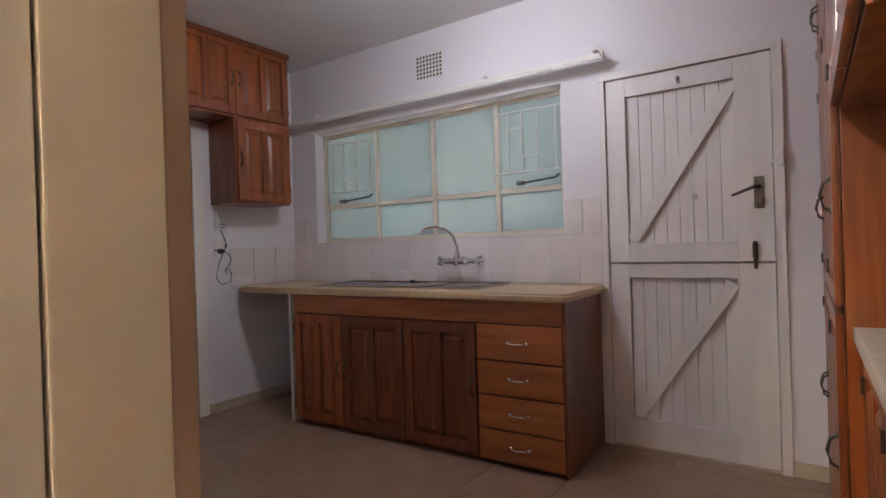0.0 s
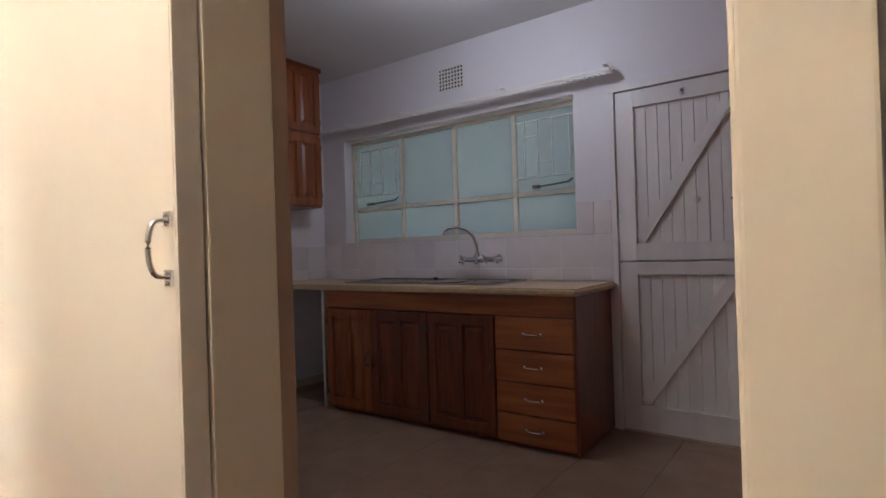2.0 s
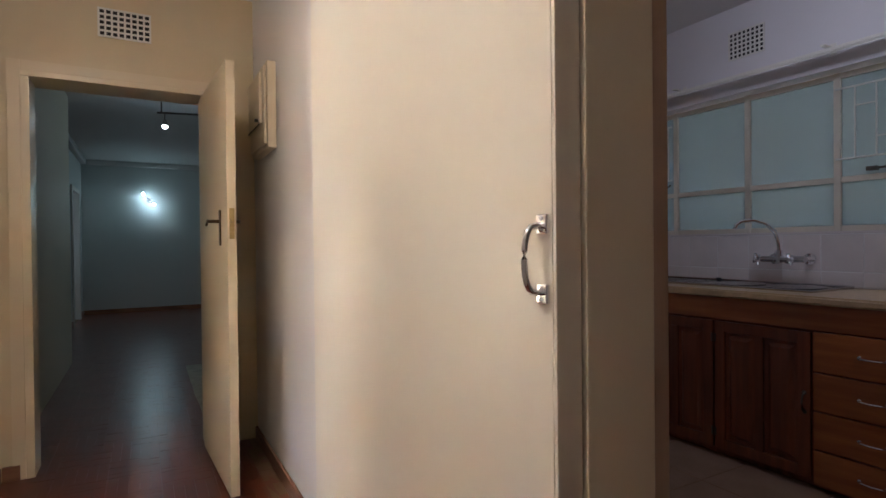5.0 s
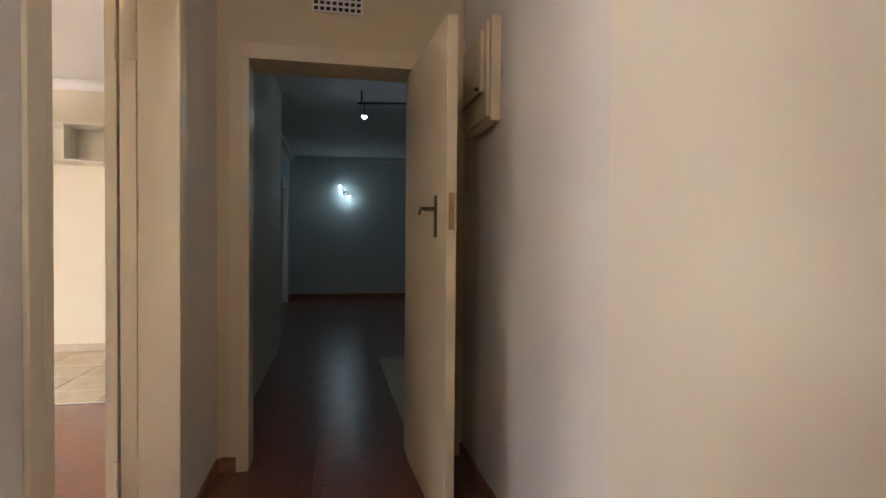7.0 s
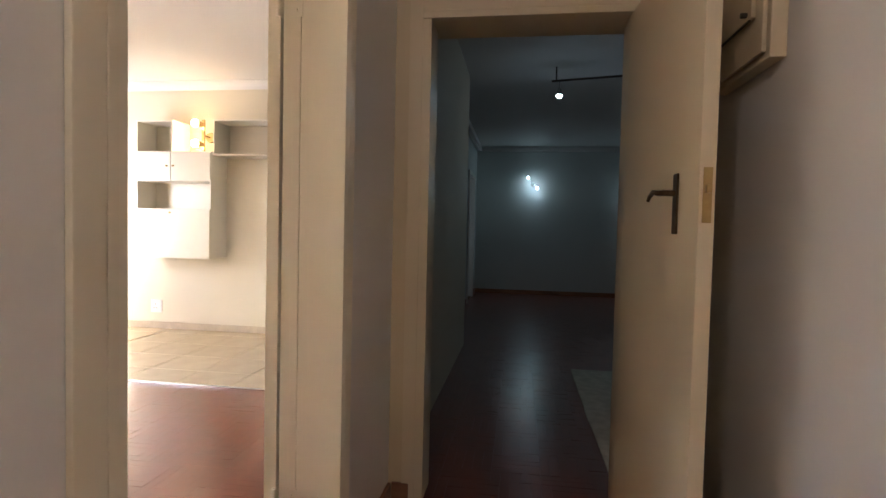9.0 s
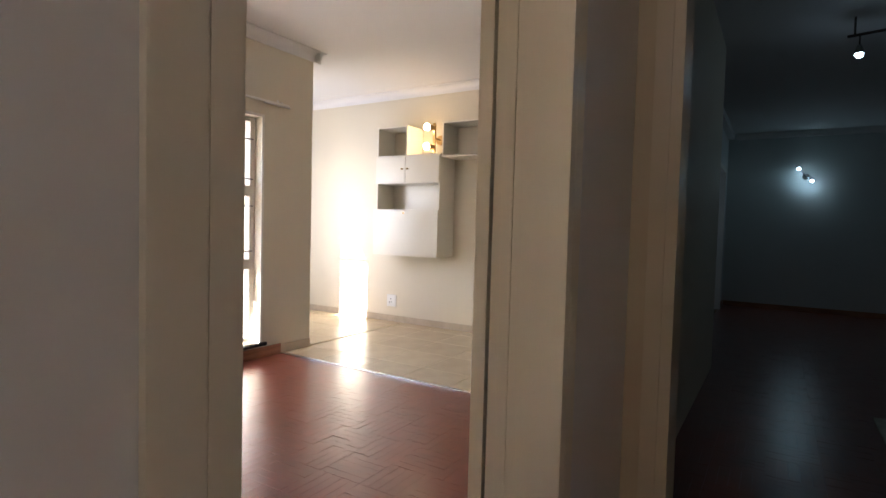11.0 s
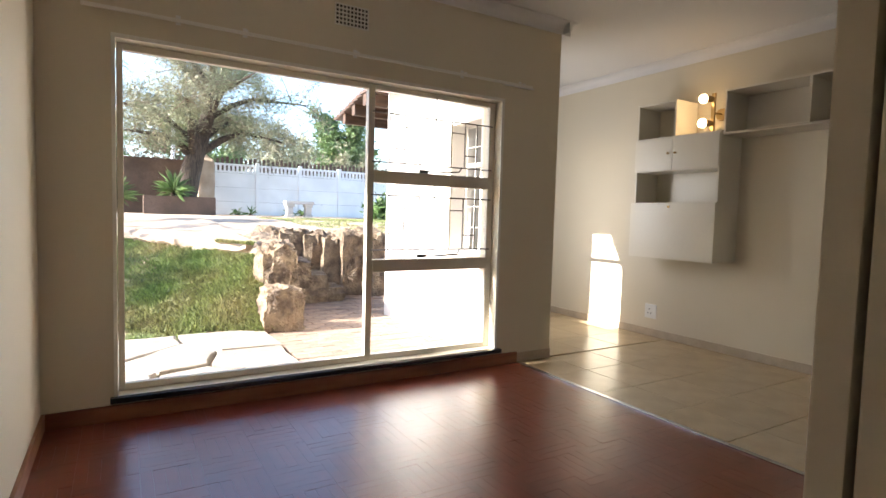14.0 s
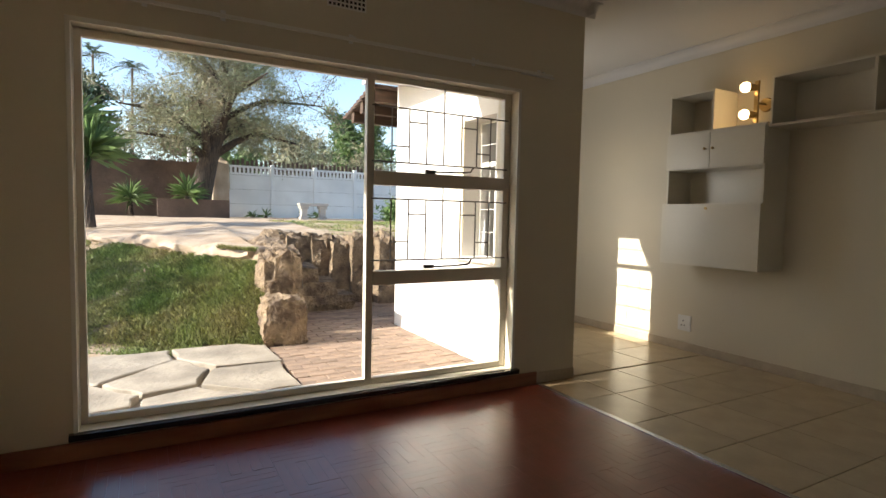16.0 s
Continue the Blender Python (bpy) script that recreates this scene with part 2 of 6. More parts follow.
LEAF_DARK = material("dark_leaf", (0.045, 0.075, 0.028), 0.5, vary=0.2, scale=0.8, fine=8, bump=0.0,
                     second=(0.065, 0.09, 0.04), random_by="island", random_amount=0.35)
TWIG = material("dry_twig", (0.24, 0.18, 0.13), 0.8, vary=0.2, scale=1, fine=10, bump=0.0, random_by="island", random_amount=0.3)
BARK = material("rough_bark", (0.10, 0.072, 0.052), 0.9, vary=0.25, scale=6, fine=18, bump=1.0, depth=0.05, stretch=(3, 3, 0.7))
BROWN_WALL = material("brown_garden_wall", (0.13, 0.085, 0.06), 0.9, vary=0.2, scale=1.2, fine=14, bump=0.5, depth=0.02)
CONCRETE = material("grey_concrete", (0.42, 0.40, 0.37), 0.85, vary=0.1, scale=3, fine=40, bump=0.3, depth=0.004)
WARM_GLOW = glow("warm_bulb", (1.0, 0.72, 0.40), 3.0)
COOL_GLOW = glow("cool_bulb", (0.72, 0.95, 1.0), 2.0)
KITCHEN_GLOW = glow("kitchen_bulb_glass", (0.86, 0.9, 1.0), 0.4)


# ---- mesh helpers ----
def box(bm, x0, x1, y0, y1, z0, z1, bevel=0.0, m=None):
    """A cuboid between two corners added to bm, its edges bevelled."""
    r = bmesh.ops.create_cube(bm, size=1.0)
    vs = r["verts"]
    bmesh.ops.scale(bm, vec=(x1 - x0, y1 - y0, z1 - z0), verts=vs)
    bmesh.ops.translate(bm, vec=((x0 + x1) / 2, (y0 + y1) / 2, (z0 + z1) / 2), verts=vs)
    if bevel:
        es = list({e for v in vs for e in v.link_edges})
        b = bmesh.ops.bevel(bm, geom=es, offset=bevel, segments=2, affect="EDGES", profile=0.7)
        vs = list({v for f in b["faces"] for v in f.verts} | {v for v in vs if v.is_valid})
    if m is not None:
        bmesh.ops.transform(bm, matrix=m, verts=vs)
    return vs


def rod(bm, a, b, r, seg=10, r2=None):
    """A round bar from a to b."""
    a, b = Vector(a), Vector(b)
    m = Matrix.Translation((a + b) / 2) @ (b - a).to_track_quat("Z", "Y").to_matrix().to_4x4()
    return bmesh.ops.create_cone(bm, cap_ends=True, segments=seg, radius1=r, radius2=r if r2 is None else r2,
                                 depth=(b - a).length, matrix=m)["verts"]


def tube(bm, pts, r, seg=8):
    """A bent round bar through pts."""
    pts = [Vector(p) for p in pts]
    rings = []
    for i, p in enumerate(pts):
        d = (pts[min(i + 1, len(pts) - 1)] - pts[max(i - 1, 0)]).normalized()
        q = d.to_track_quat("Z", "Y")
        rr = r[i] if isinstance(r, (list, tuple)) else r
        rings.append([bm.verts.new(p + q @ Vector((rr * math.cos(k * math.tau / seg), rr * math.sin(k * math.tau / seg), 0)))
                      for k in range(seg)])
    for a, b in zip(rings, rings[1:]):
        for k in range(seg):
            bm.faces.new((a[k], a[(k + 1) % seg], b[(k + 1) % seg], b[k]))
    bm.faces.new(rings[0][::-1])
    bm.faces.new(rings[-1])


def ball(bm, at, r, seg=12, squash=(1, 1, 1)):
    m = Matrix.Translation(at) @ Matrix.Diagonal((*squash, 1))
    return bmesh.ops.create_uvsphere(bm, u_segments=seg, v_segments=max(6, seg // 2), radius=r, matrix=m)["verts"]


def finish(name, bm, mat, smooth=False):
    bmesh.ops.recalc_face_normals(bm, faces=bm.faces)
    me = bpy.data.meshes.new(name)
    bm.to_mesh(me)
    bm.free()
    me.materials.append(mat)
    if smooth:
        for p in me.polygons:
            p.use_smooth = True
        me.set_sharp_from_angle(angle=radians(38))
    return new(name, me)


def part(name, bm, mat, parent, label="", smooth=False):
    ob = finish(name, bm, mat, smooth)
    ob.parent = parent
    if label:
        tagged(ob, label)
    return ob


def thing(name, at, label, category, group="", kind=""):
    e = new(name)
    e.empty_display_size = 0.05
    e.location = at
    return tagged(e, label, category, group, kind)


def block(name, x0, x1, y0, y1, z0, z1, mat, parent=None, label="", bevel=0.003, kind="", category=""):
    bm = bmesh.new()
    box(bm, x0, x1, y0, y1, z0, z1, bevel)
    ob = finish(name, bm, mat)
    if parent:
        ob.parent = parent
    return tagged(ob, label, category, "", kind)


def lbox(name, x0, x1, y0, y1, z0, z1, mat, parent, label="", bevel=0.003):
    """A bevelled part in its thing's own axes."""
    bm = bmesh.new()
    box(bm, x0, x1, y0, y1, z0, z1, bevel)
    return part(name, bm, mat, parent, label)


def wall(name, axis, a0, a1, b0, b1, z0, z1, mat, holes=(), label=""):
    """A wall with thickness: it runs along axis from a0 to a1, is b0 to b1 thick, and openings (a, a, z, z) go through it."""
    ua = sorted({a0, a1, *(v for h in holes for v in h[:2] if a0 < v < a1)})
    uz = sorted({z0, z1, *(v for h in holes for v in h[2:] if z0 < v < z1)})
    solid = lambda i, k: 0 <= i < len(ua) - 1 and 0 <= k < len(uz) - 1 and not any(
        h[0] - 1e-6 <= ua[i] and ua[i + 1] <= h[1] + 1e-6 and h[2] - 1e-6 <= uz[k] and uz[k + 1] <= h[3] + 1e-6 for h in holes)
    bm = bmesh.new()
    made = {}

    def v(a, b, z):
        key = (round(a, 5), round(b, 5), round(z, 5))
        if key not in made:
            made[key] = bm.verts.new((a, b, z) if axis == "x" else (b, a, z))
        return made[key]
    for i in range(len(ua) - 1):
        for k in range(len(uz) - 1):
            if not solid(i, k):
                continue
            p, q, r, s = ua[i], ua[i + 1], uz[k], uz[k + 1]
            bm.faces.new((v(p, b0, r), v(q, b0, r), v(q, b0, s), v(p, b0, s)))
            bm.faces.new((v(p, b1, r), v(p, b1, s), v(q, b1, s), v(q, b1, r)))
            if not solid(i - 1, k):
                bm.faces.new((v(p, b0, r), v(p, b0, s), v(p, b1, s), v(p, b1, r)))
            if not solid(i + 1, k):
                bm.faces.new((v(q, b0, r), v(q, b1, r), v(q, b1, s), v(q, b0, s)))
            if not solid(i, k - 1):
                bm.faces.new((v(p, b0, r), v(p, b1, r), v(q, b1, r), v(q, b0, r)))
            if not solid(i, k + 1):
                bm.faces.new((v(p, b0, s), v(q, b0, s), v(q, b1, s), v(p, b1, s)))
    return tagged(finish(name, bm, mat), label, "wall", "", "structure")


def slab(name, x0, x1, y0, y1, z0, z1, mat, label, category):
    return block(name, x0, x1, y0, y1, z0, z1, mat, None, label, 0, "structure", category)


# ---- the setting ----
KC, LC = 2.64, 2.66          # kitchen and living-room ceilings
KY, KX = 3.40, -3.42         # kitchen window wall and side wall
HY0, HY1 = -0.54, 0.69       # hall walls
LY, PX, FX = -3.73, -5.0, -6.5   # living-room window wall, its end, far wall

# kitchen
wall("wall_kitchen_north", "x", -3.65, 1.1, KY, KY + 0.26, 0, KC, KITCHEN_WALL,
     [(-3.14, -1.045, 1.20, 2.09), (-0.80, 0.03, -0.01, 2.05)], "off-white plaster kitchen wall with a window and a stable door")
wall("wall_kitchen_west", "y", 0.70, KY, KX - 0.23, KX, 0, KC, KITCHEN_WALL, [(1.72, 2.5, -0.01, 2.04)], "off-white plaster kitchen side wall")
wall("wall_kitchen_east", "y", 0.70, KY, 0.86, 1.09, 0, KC, KITCHEN_WALL, (), "off-white plaster kitchen wall behind cupboards")
wall("wall_kitchen_south", "x", -1.56, 2.6, 0.59, 0.71, 0, KC, HALL_WALL, [(-0.49, 0.24, -0.01, 2.06)], "cream plaster wall between hall and kitchen")
slab("ceiling_kitchen", -3.65, 1.1, 0.71, KY, KC, KC + 0.12, CEILING, "flat white kitchen ceiling", "ceiling")
slab("wall_pantry", -4.65, -4.55, 0.7, 3.4, 0, KC, KITCHEN_WALL, "plain wall of the side room", "wall")
slab("ceiling_pantry", -4.65, -3.65, 0.7, 3.4, KC, KC + 0.1, CEILING, "plain ceiling of the side room", "ceiling")
# unseen wall and slab, added to dim the sky behind the frosted panes
slab("wall_sky_block", -4.6, 1.6, 4.75, 4.95, -0.3, 2.7, CONCRETE, "unseen plain wall added to block sky light from the kitchen window", "wall")
slab("slab_sky_block", -4.6, 1.6, 3.662, 4.62, 2.45, 2.55, CEILING, "unseen plain slab added to block sky light over the kitchen window", "eaves")
# hall
wall("wall_hall_north", "x", -3.35, -1.56, HY1, HY1 + 0.2, 0, 2.62, HALL_WALL, (), "cool white plaster hall wall")
wall("wall_hall_end", "y", HY0, 0.89, -3.58, -3.355, 0, 2.62, WARM_CREAM, [(-0.426, 0.436, -0.01, 2.05)], "cream plaster wall with an open doorway")
wall("wall_hall_south", "x", -3.58, 2.6, HY0 - 0.18, HY0, 0, 2.66, HALL_WALL, [(-2.721, -1.756, -0.01, 2.05)], "cream plaster wall between hall and living room")
wall("wall_hall_east", "y", HY0, 0.59, 2.4, 2.6, 0, 2.62, CREAM_WALL, (), "plain hall end wall")
slab("ceiling_hall", -3.58, 2.6, HY0, 0.89, 2.62, 2.75, CEILING, "flat hall ceiling", "ceiling")
# dark room beyond the hall
DX = -10.98
wall("wall_dark_south", "x", DX, -3.58, -0.98, -0.82, 0, 2.66, DARK_WALL, [(-10.4, -9.5, -0.01, 2.04)], "grey plaster wall of the unlit room")
wall("wall_dark_far", "y", -0.98, 4.0, DX - 0.2, DX, 0, 2.66, DARK_WALL, (), "grey plaster far wall of the unlit room")
wall("wall_dark_north", "x", DX, -3.58, 3.8, 4.0, 0, 2.66, DARK_WALL, (), "plain wall closing the unlit room")
wall("wall_dark_east", "y", 0.89, 3.8, -3.78, -3.58, 0, 2.66, DARK_WALL, (), "plain wall closing the unlit room")
slab("ceiling_dark", DX - 0.2, -3.58, -0.98, 4.0, 2.66, 2.78, CEILING, "flat ceiling of the unlit room", "ceiling")
slab("wall_dark_closet", -10.7, -9.2, -2.0, -1.9, 0, 2.3, DARK_WALL, "plain wall beyond a side doorway", "wall")
# unseen sides and ceiling, added so that no sky leaks through the doorway
slab("wall_dark_closet_west", -10.7, -10.6, -1.9, -0.98, 0, 2.3, DARK_WALL, "plain wall beyond a side doorway", "wall")
slab("wall_dark_closet_east", -9.3, -9.2, -1.9, -0.98, 0, 2.3, DARK_WALL, "plain wall beyond a side doorway", "wall")
slab("ceiling_dark_closet", -10.7, -9.2, -2.0, -0.98, 2.3, 2.4, DARK_WALL, "plain ceiling beyond a side doorway", "ceiling")
slab("floor_dark_closet", -10.7, -9.2, -2.0, -0.98, -0.1, -0.002, SKIRT, "plain wooden floor beyond a side doorway", "floor")
# living room
wall("wall_living_south", "x", PX, -1.43, LY - 0.23, LY, -0.3, LC + 0.1, CREAM_WALL, [(-4.44, -1.99, 0.13, 1.985)], "cream plaster wall with a large garden window")
wall("wall_living_east", "y", LY, HY0 - 0.18, -1.66, -1.43, 0, LC, CREAM_WALL, (), "cream plaster side wall")
wall("wall_living_far", "y", -6.45, HY0 - 0.18, FX - 0.23, FX, -0.3, LC, CREAM_WALL, (), "cream plaster far wall with wall shelving")
wall("wall_living_north", "x", FX, -3.58, HY0 - 0.18, HY0, 0, LC, CREAM_WALL, (), "plain cream wall")
wall("wall_wing_east", "y", -6.2, LY - 0.23, PX, PX + 0.23, -0.3, 2.9, OUT_WHITE, [(-4.94, -4.46, 0.80, 2.0)], "white rendered outer wall of the wing with a window")
wall("wall_wing_south", "x", FX - 0.23, PX + 0.23, -6.43, -6.2, -0.3, 2.9, OUT_WHITE, (), "white rendered end wall of the wing")
slab("ceiling_wing", FX - 0.23, PX + 0.23, -6.43, LY - 0.23, 2.9, 3.0, CEILING, "flat white ceiling over the wing", "ceiling")
slab("ceiling_wing_lining", FX, PX, -6.2, LY - 0.23, LC, LC + 0.12, CEILING, "flat white ceiling lining of the wing", "ceiling")
slab("ceiling_living", FX - 0.23, -1.43, LY - 0.23, HY0 - 0.18, LC, LC + 0.12, CEILING, "flat white living room ceiling", "ceiling")

# floors
slab("floor_base", -11.2, 2.6, -0.98, 4.0, -0.3, -0.012, GROUT, "screed under the inner floors", "floor")
slab("floor_base_living", FX, -1.43, LY, HY0, -0.3, -0.012, GROUT, "screed under the living room floor", "floor")
slab("floor_base_wing", FX, PX, -6.2, LY, -0.3, -0.012, GROUT, "screed under the wing floor", "floor")


# ---- kitchen ----
def raised_panel(bm, x0, x1, z0, z1, y, thick=0.012):
    """A fielded panel standing proud of y towards -y."""
    box(bm, x0, x1, y - thick * 0.35, y + 0.004, z0, z1, 0.002)
    w, h = (x1 - x0), (z1 - z0)
    c = min(0.03, w * 0.22)
    r = bmesh.ops.create_cube(bm, size=1.0)["verts"]
    bmesh.ops.scale(bm, vec=(w - 0.012, thick, h - 0.012), verts=r)
    bmesh.ops.translate(bm, vec=((x0 + x1) / 2, y - thick * 0.5, (z0 + z1) / 2), verts=r)
    for v in r:
        if v.co.y < y - thick * 0.6:
            v.co.x += c if v.co.x < (x0 + x1) / 2 else -c
            v.co.z += c if v.co.z < (z0 + z1) / 2 else -c


def bar_handle(parent, x, z0, z1, y, mat=PEWTER, name="handle", sideways=False):
    bm = bmesh.new()
    mid = (z0 + z1) / 2
    pts = [(x, y, z0), (x, y - 0.018, z0 + 0.012), (x, y - 0.026, mid), (x, y - 0.018, z1 - 0.012), (x, y, z1)]
    if sideways:
        pts = [(x + (p[2] - mid), p[1], mid) for p in pts]
    tube(bm, pts, 0.0045, 8)
    for p in (pts[0], pts[-1]):
        ball(bm, p, 0.010, 8, (1, 0.5, 1))
    return part(name, bm, mat, parent, "small dark metal pull", True)


def panel_door(parent, x0, x1, z0, z1, y, handle_x, handle_z, mat=PINE, name="door"):
    """A framed cupboard door with two fielded upright panels, facing -y."""
    t, s = 0.02, 0.055
    mid = (x0 + x1) / 2
    d = lbox(name, x0 + 0.002, x1 - 0.002, y - 0.004, y, z0 + 0.002, z1 - 0.002, mat, parent, "", 0.001)
    lbox("stile", x0, x0 + s, y - t, y - 0.0045, z0, z1, mat, d, "", 0.004)
    lbox("stile", x1 - s, x1, y - t, y - 0.0045, z0, z1, mat, d, "", 0.004)
    lbox("rail", x0 + s, x1 - s, y - t, y - 0.0045, z0, z0 + s, mat, d, "", 0.003)
    lbox("rail", x0 + s, x1 - s, y - t, y - 0.0045, z1 - s, z1, mat, d, "", 0.003)
    lbox("stile", mid - 0.02, mid + 0.02, y - t, y - 0.0045, z0 + s, z1 - s, mat, d, "", 0.003)
    for a, b in ((x0 + s, mid - 0.02), (mid + 0.02, x1 - s)):
        pb = bmesh.new()
        raised_panel(pb, a + 0.002, b - 0.002, z0 + s + 0.002, z1 - s - 0.002, y - 0.002, 0.018)
        part("panel", pb, mat, d)
    bar_handle(d, handle_x, handle_z - 0.045, handle_z + 0.045, y - t)
    hx = x0 + 0.004 if handle_x > mid else x1 - 0.004
    for hz in (z0 + 0.09, z1 - 0.09):
        hb = bmesh.new()
        rod(hb, (hx, y - t - 0.002, hz - 0.022), (hx, y - t - 0.002, hz + 0.022), 0.005, 8)
        part("hinge", hb, PEWTER, d)
    return d


# sink cupboard
cab = thing("sink_cupboard", (0, 0, 0), "red-brown varnished pine base cupboard with doors and drawers", "cupboard")
lbox("body", -2.71, -0.84, 2.83, KY - 0.06, 0.05, 0.858, PINE_SHADED, cab)
lbox("plinth", -2.69, -0.86, 2.86, KY - 0.06, 0.0, 0.05, PINE_SHADED, cab)
lbox("side_panel", -0.838, -0.822, 2.805, KY - 0.01, 0.012, 0.858, PINE_SHADED, cab)
lbox("fascia", -2.71, -0.84, 2.812, 2.83, 0.742, 0.858, PINE_X, cab)
panel_door(cab, -2.705, -2.285, 0.045, 0.73, 2.828, -2.31, 0.40, PINE)
panel_door(cab, -2.275, -1.805, 0.045, 0.73, 2.828, -2.25, 0.40, PINE_SHADED)
panel_door(cab, -1.795, -1.325, 0.045, 0.73, 2.828, -1.35, 0.40, PINE_SHADED)
for z0, z1 in ((0.552, 0.735), (0.372, 0.545), (0.195, 0.365), (0.03, 0.188)):
    bm = bmesh.new()
    box(bm, -1.312, -0.842, 2.806, 2.828, z0, z1, 0.006)
    dr = part("drawer_front", bm, PINE_X, cab)
    bar_handle(dr, -1.08, (z0 + z1) / 2 - 0.05, (z0 + z1) / 2 + 0.05, 2.806, CHROME, "handle", True)
cab.matrix_world = Matrix.Translation((-0.84, 2.81, 0)) @ Matrix.Rotation(radians(1.5), 4, "Z") @ Matrix.Translation((0.84, -2.81, 0))
end = block("end_panel", -2.775, -2.755, 2.78, 3.38, 0.0, 0.858, TRIM, None, "narrow white panel carrying the open end of the worktop", 0.002, "", "panel")

# worktop with a bullnose and one rounded corner
bm = bmesh.new()
pts = [(-0.80, KY - 0.002), (-0.80, 2.785), (-0.815, 2.77), (-2.95, 2.77)]
pts += [(-2.95 - 0.47 * math.sin(a), 2.77 + 0.10 * (1 - math.cos(a))) for a in [k * math.pi / 16 for k in range(1, 9)]]
pts += [(KX + 0.002, KY - 0.002)]
lo = [bm.verts.new((x, y, 0.860)) for x, y in pts]
hi = [bm.verts.new((x, y, 0.900)) for x, y in pts]
bm.faces.new(hi)
bm.faces.new(lo[::-1])
for k in range(len(pts)):
    bm.faces.new((lo[k], lo[(k + 1) % len(pts)], hi[(k + 1) % len(pts)], hi[k]))
bmesh.ops.bevel(bm, geom=[e for e in bm.edges if abs(e.verts[0].co.z - e.verts[1].co.z) < 1e-5], offset=0.012, segments=3, affect="EDGES")
tagged(finish("worktop", bm, WORKTOP, True), "tan speckled laminate worktop with a rounded front edge", "worktop")

# sink
sink = thing("sink", (0, 0, 0), "stainless steel double-bowl sink with drainer set into the worktop", "sink")
lbox("rim", -2.68, -1.38, 2.93, 3.33, 0.9005, 0.906, STEEL, sink, "", 0.002)
for nm, x0, x1 in (("bowl", -2.02, -1.74), ("bowl", -1.70, -1.42)):
    bm = bmesh.new()
    r0 = [bm.verts.new(((x0 + x1) / 2 + (x1 - x0) / 2 * math.cos(a) * k, 3.13 + 0.16 * math.sin(a) * k, z))
          for k, z in ((1.0, 0.911), (0.93, 0.9085), (0.55, 0.9065)) for a in [i * math.tau / 24 for i in range(24)]]
    for ring in range(2):
        for i in range(24):
            bm.faces.new((r0[ring * 24 + i], r0[ring * 24 + (i + 1) % 24], r0[ring * 24 + 24 + (i + 1) % 24], r0[ring * 24 + 24 + i]))
    bm.faces.new(r0[48:])
    part(nm, bm, STEEL, sink, "", True)
bm = bmesh.new()
for i in range(7):
    box(bm, -2.60, -2.10, 2.98 + 0.045 * i, 2.995 + 0.045 * i, 0.906, 0.9095, 0.001)
part("drainer", bm, STEEL, sink)
bm = bmesh.new()
tube(bm, [(-2.68, 2.93, 0.908), (-1.38, 2.93, 0.908), (-1.38, 3.33, 0.911), (-2.68, 3.33, 0.911), (-2.68, 2.93, 0.908)], 0.006, 6)
part("rolled_edge", bm, STEEL, sink, "", True)
bm = bmesh.new()
rod(bm, (-2.12, 3.31, 0.906), (-2.12, 3.31, 0.925), 0.016, 12)
part("plug", bm, BLACK_PLASTIC, sink)

# wall-mounted mixer tap
tap = thing("mixer_tap", (0.06, 0, 0), "chrome wall-mounted mixer tap with swan-neck spout and cross handles", "tap")
bm = bmesh.new()
rod(bm, (-1.90, 3.30, 1.05), (-1.66, 3.30, 1.05), 0.019, 14)
rod(bm, (-1.80, 3.30, 1.03), (-1.80, 3.30, 1.10), 0.02, 14)
part("body", bm, CHROME, tap, "", True)
for x in (-1.87, -1.68):
    bm = bmesh.new()
    rod(bm, (x, 3.30, 1.05), (x, 3.384, 1.05), 0.014, 12)
    rod(bm, (x, 3.378, 1.05), (x, 3.392, 1.05), 0.032, 18, 0.034)
    part("wall_flange", bm, CHROME, tap, "", True)
for x, s in ((-1.92, -1), (-1.735, 1)):
    bm = bmesh.new()
    rod(bm, (x, 3.30, 1.05), (x + 0.018 * s, 3.28, 1.05), 0.013, 12)
    for k in range(4):
        a = k * math.pi / 2 + 0.5
        rod(bm, (x, 3.285, 1.05), (x, 3.285 + 0.034 * math.cos(a), 1.05 + 0.034 * math.sin(a)), 0.010, 8)
    part("cross_handle", bm, CHROME, tap, "", True)
bm = bmesh.new()
sp = [(-1.80, 3.30, 1.09), (-1.80, 3.295, 1.15), (-1.81, 3.27, 1.21), (-1.83, 3.22, 1.255), (-1.865, 3.16, 1.275), (-1.90, 3.10, 1.268), (-1.915, 3.08, 1.25), (-1.92, 3.07, 1.225)]
tube(bm, sp, 0.011, 12)
part("spout", bm, CHROME, tap, "", True)

# frosted steel window over the sink
kw = tagged(new("window_kitchen"), "cream steel window with frosted panes over the sink", "window", "", "structure")
W0, W1, Z0, Z1 = -3.135, -1.05, 1.205, 2.085
bm = bmesh.new()
for x in (W0, -2.585, -2.055, -1.545, W1 - 0.035):
    box(bm, x, x + 0.035, 3.485, 3.525, Z0, Z1, 0.003)
part("window_frame", bm, WINDOW_STEEL, kw)
bm = bmesh.new()
xs = (W0, -2.585, -2.055, -1.545, W1 - 0.035)
for a, b in zip(xs, xs[1:]):
    for z in (Z0, 1.475, Z1 - 0.035):
        box(bm, a + 0.036, b - 0.001, 3.487, 3.523, z, z + 0.032, 0.003)
part("transom", bm, WINDOW_STEEL, kw)
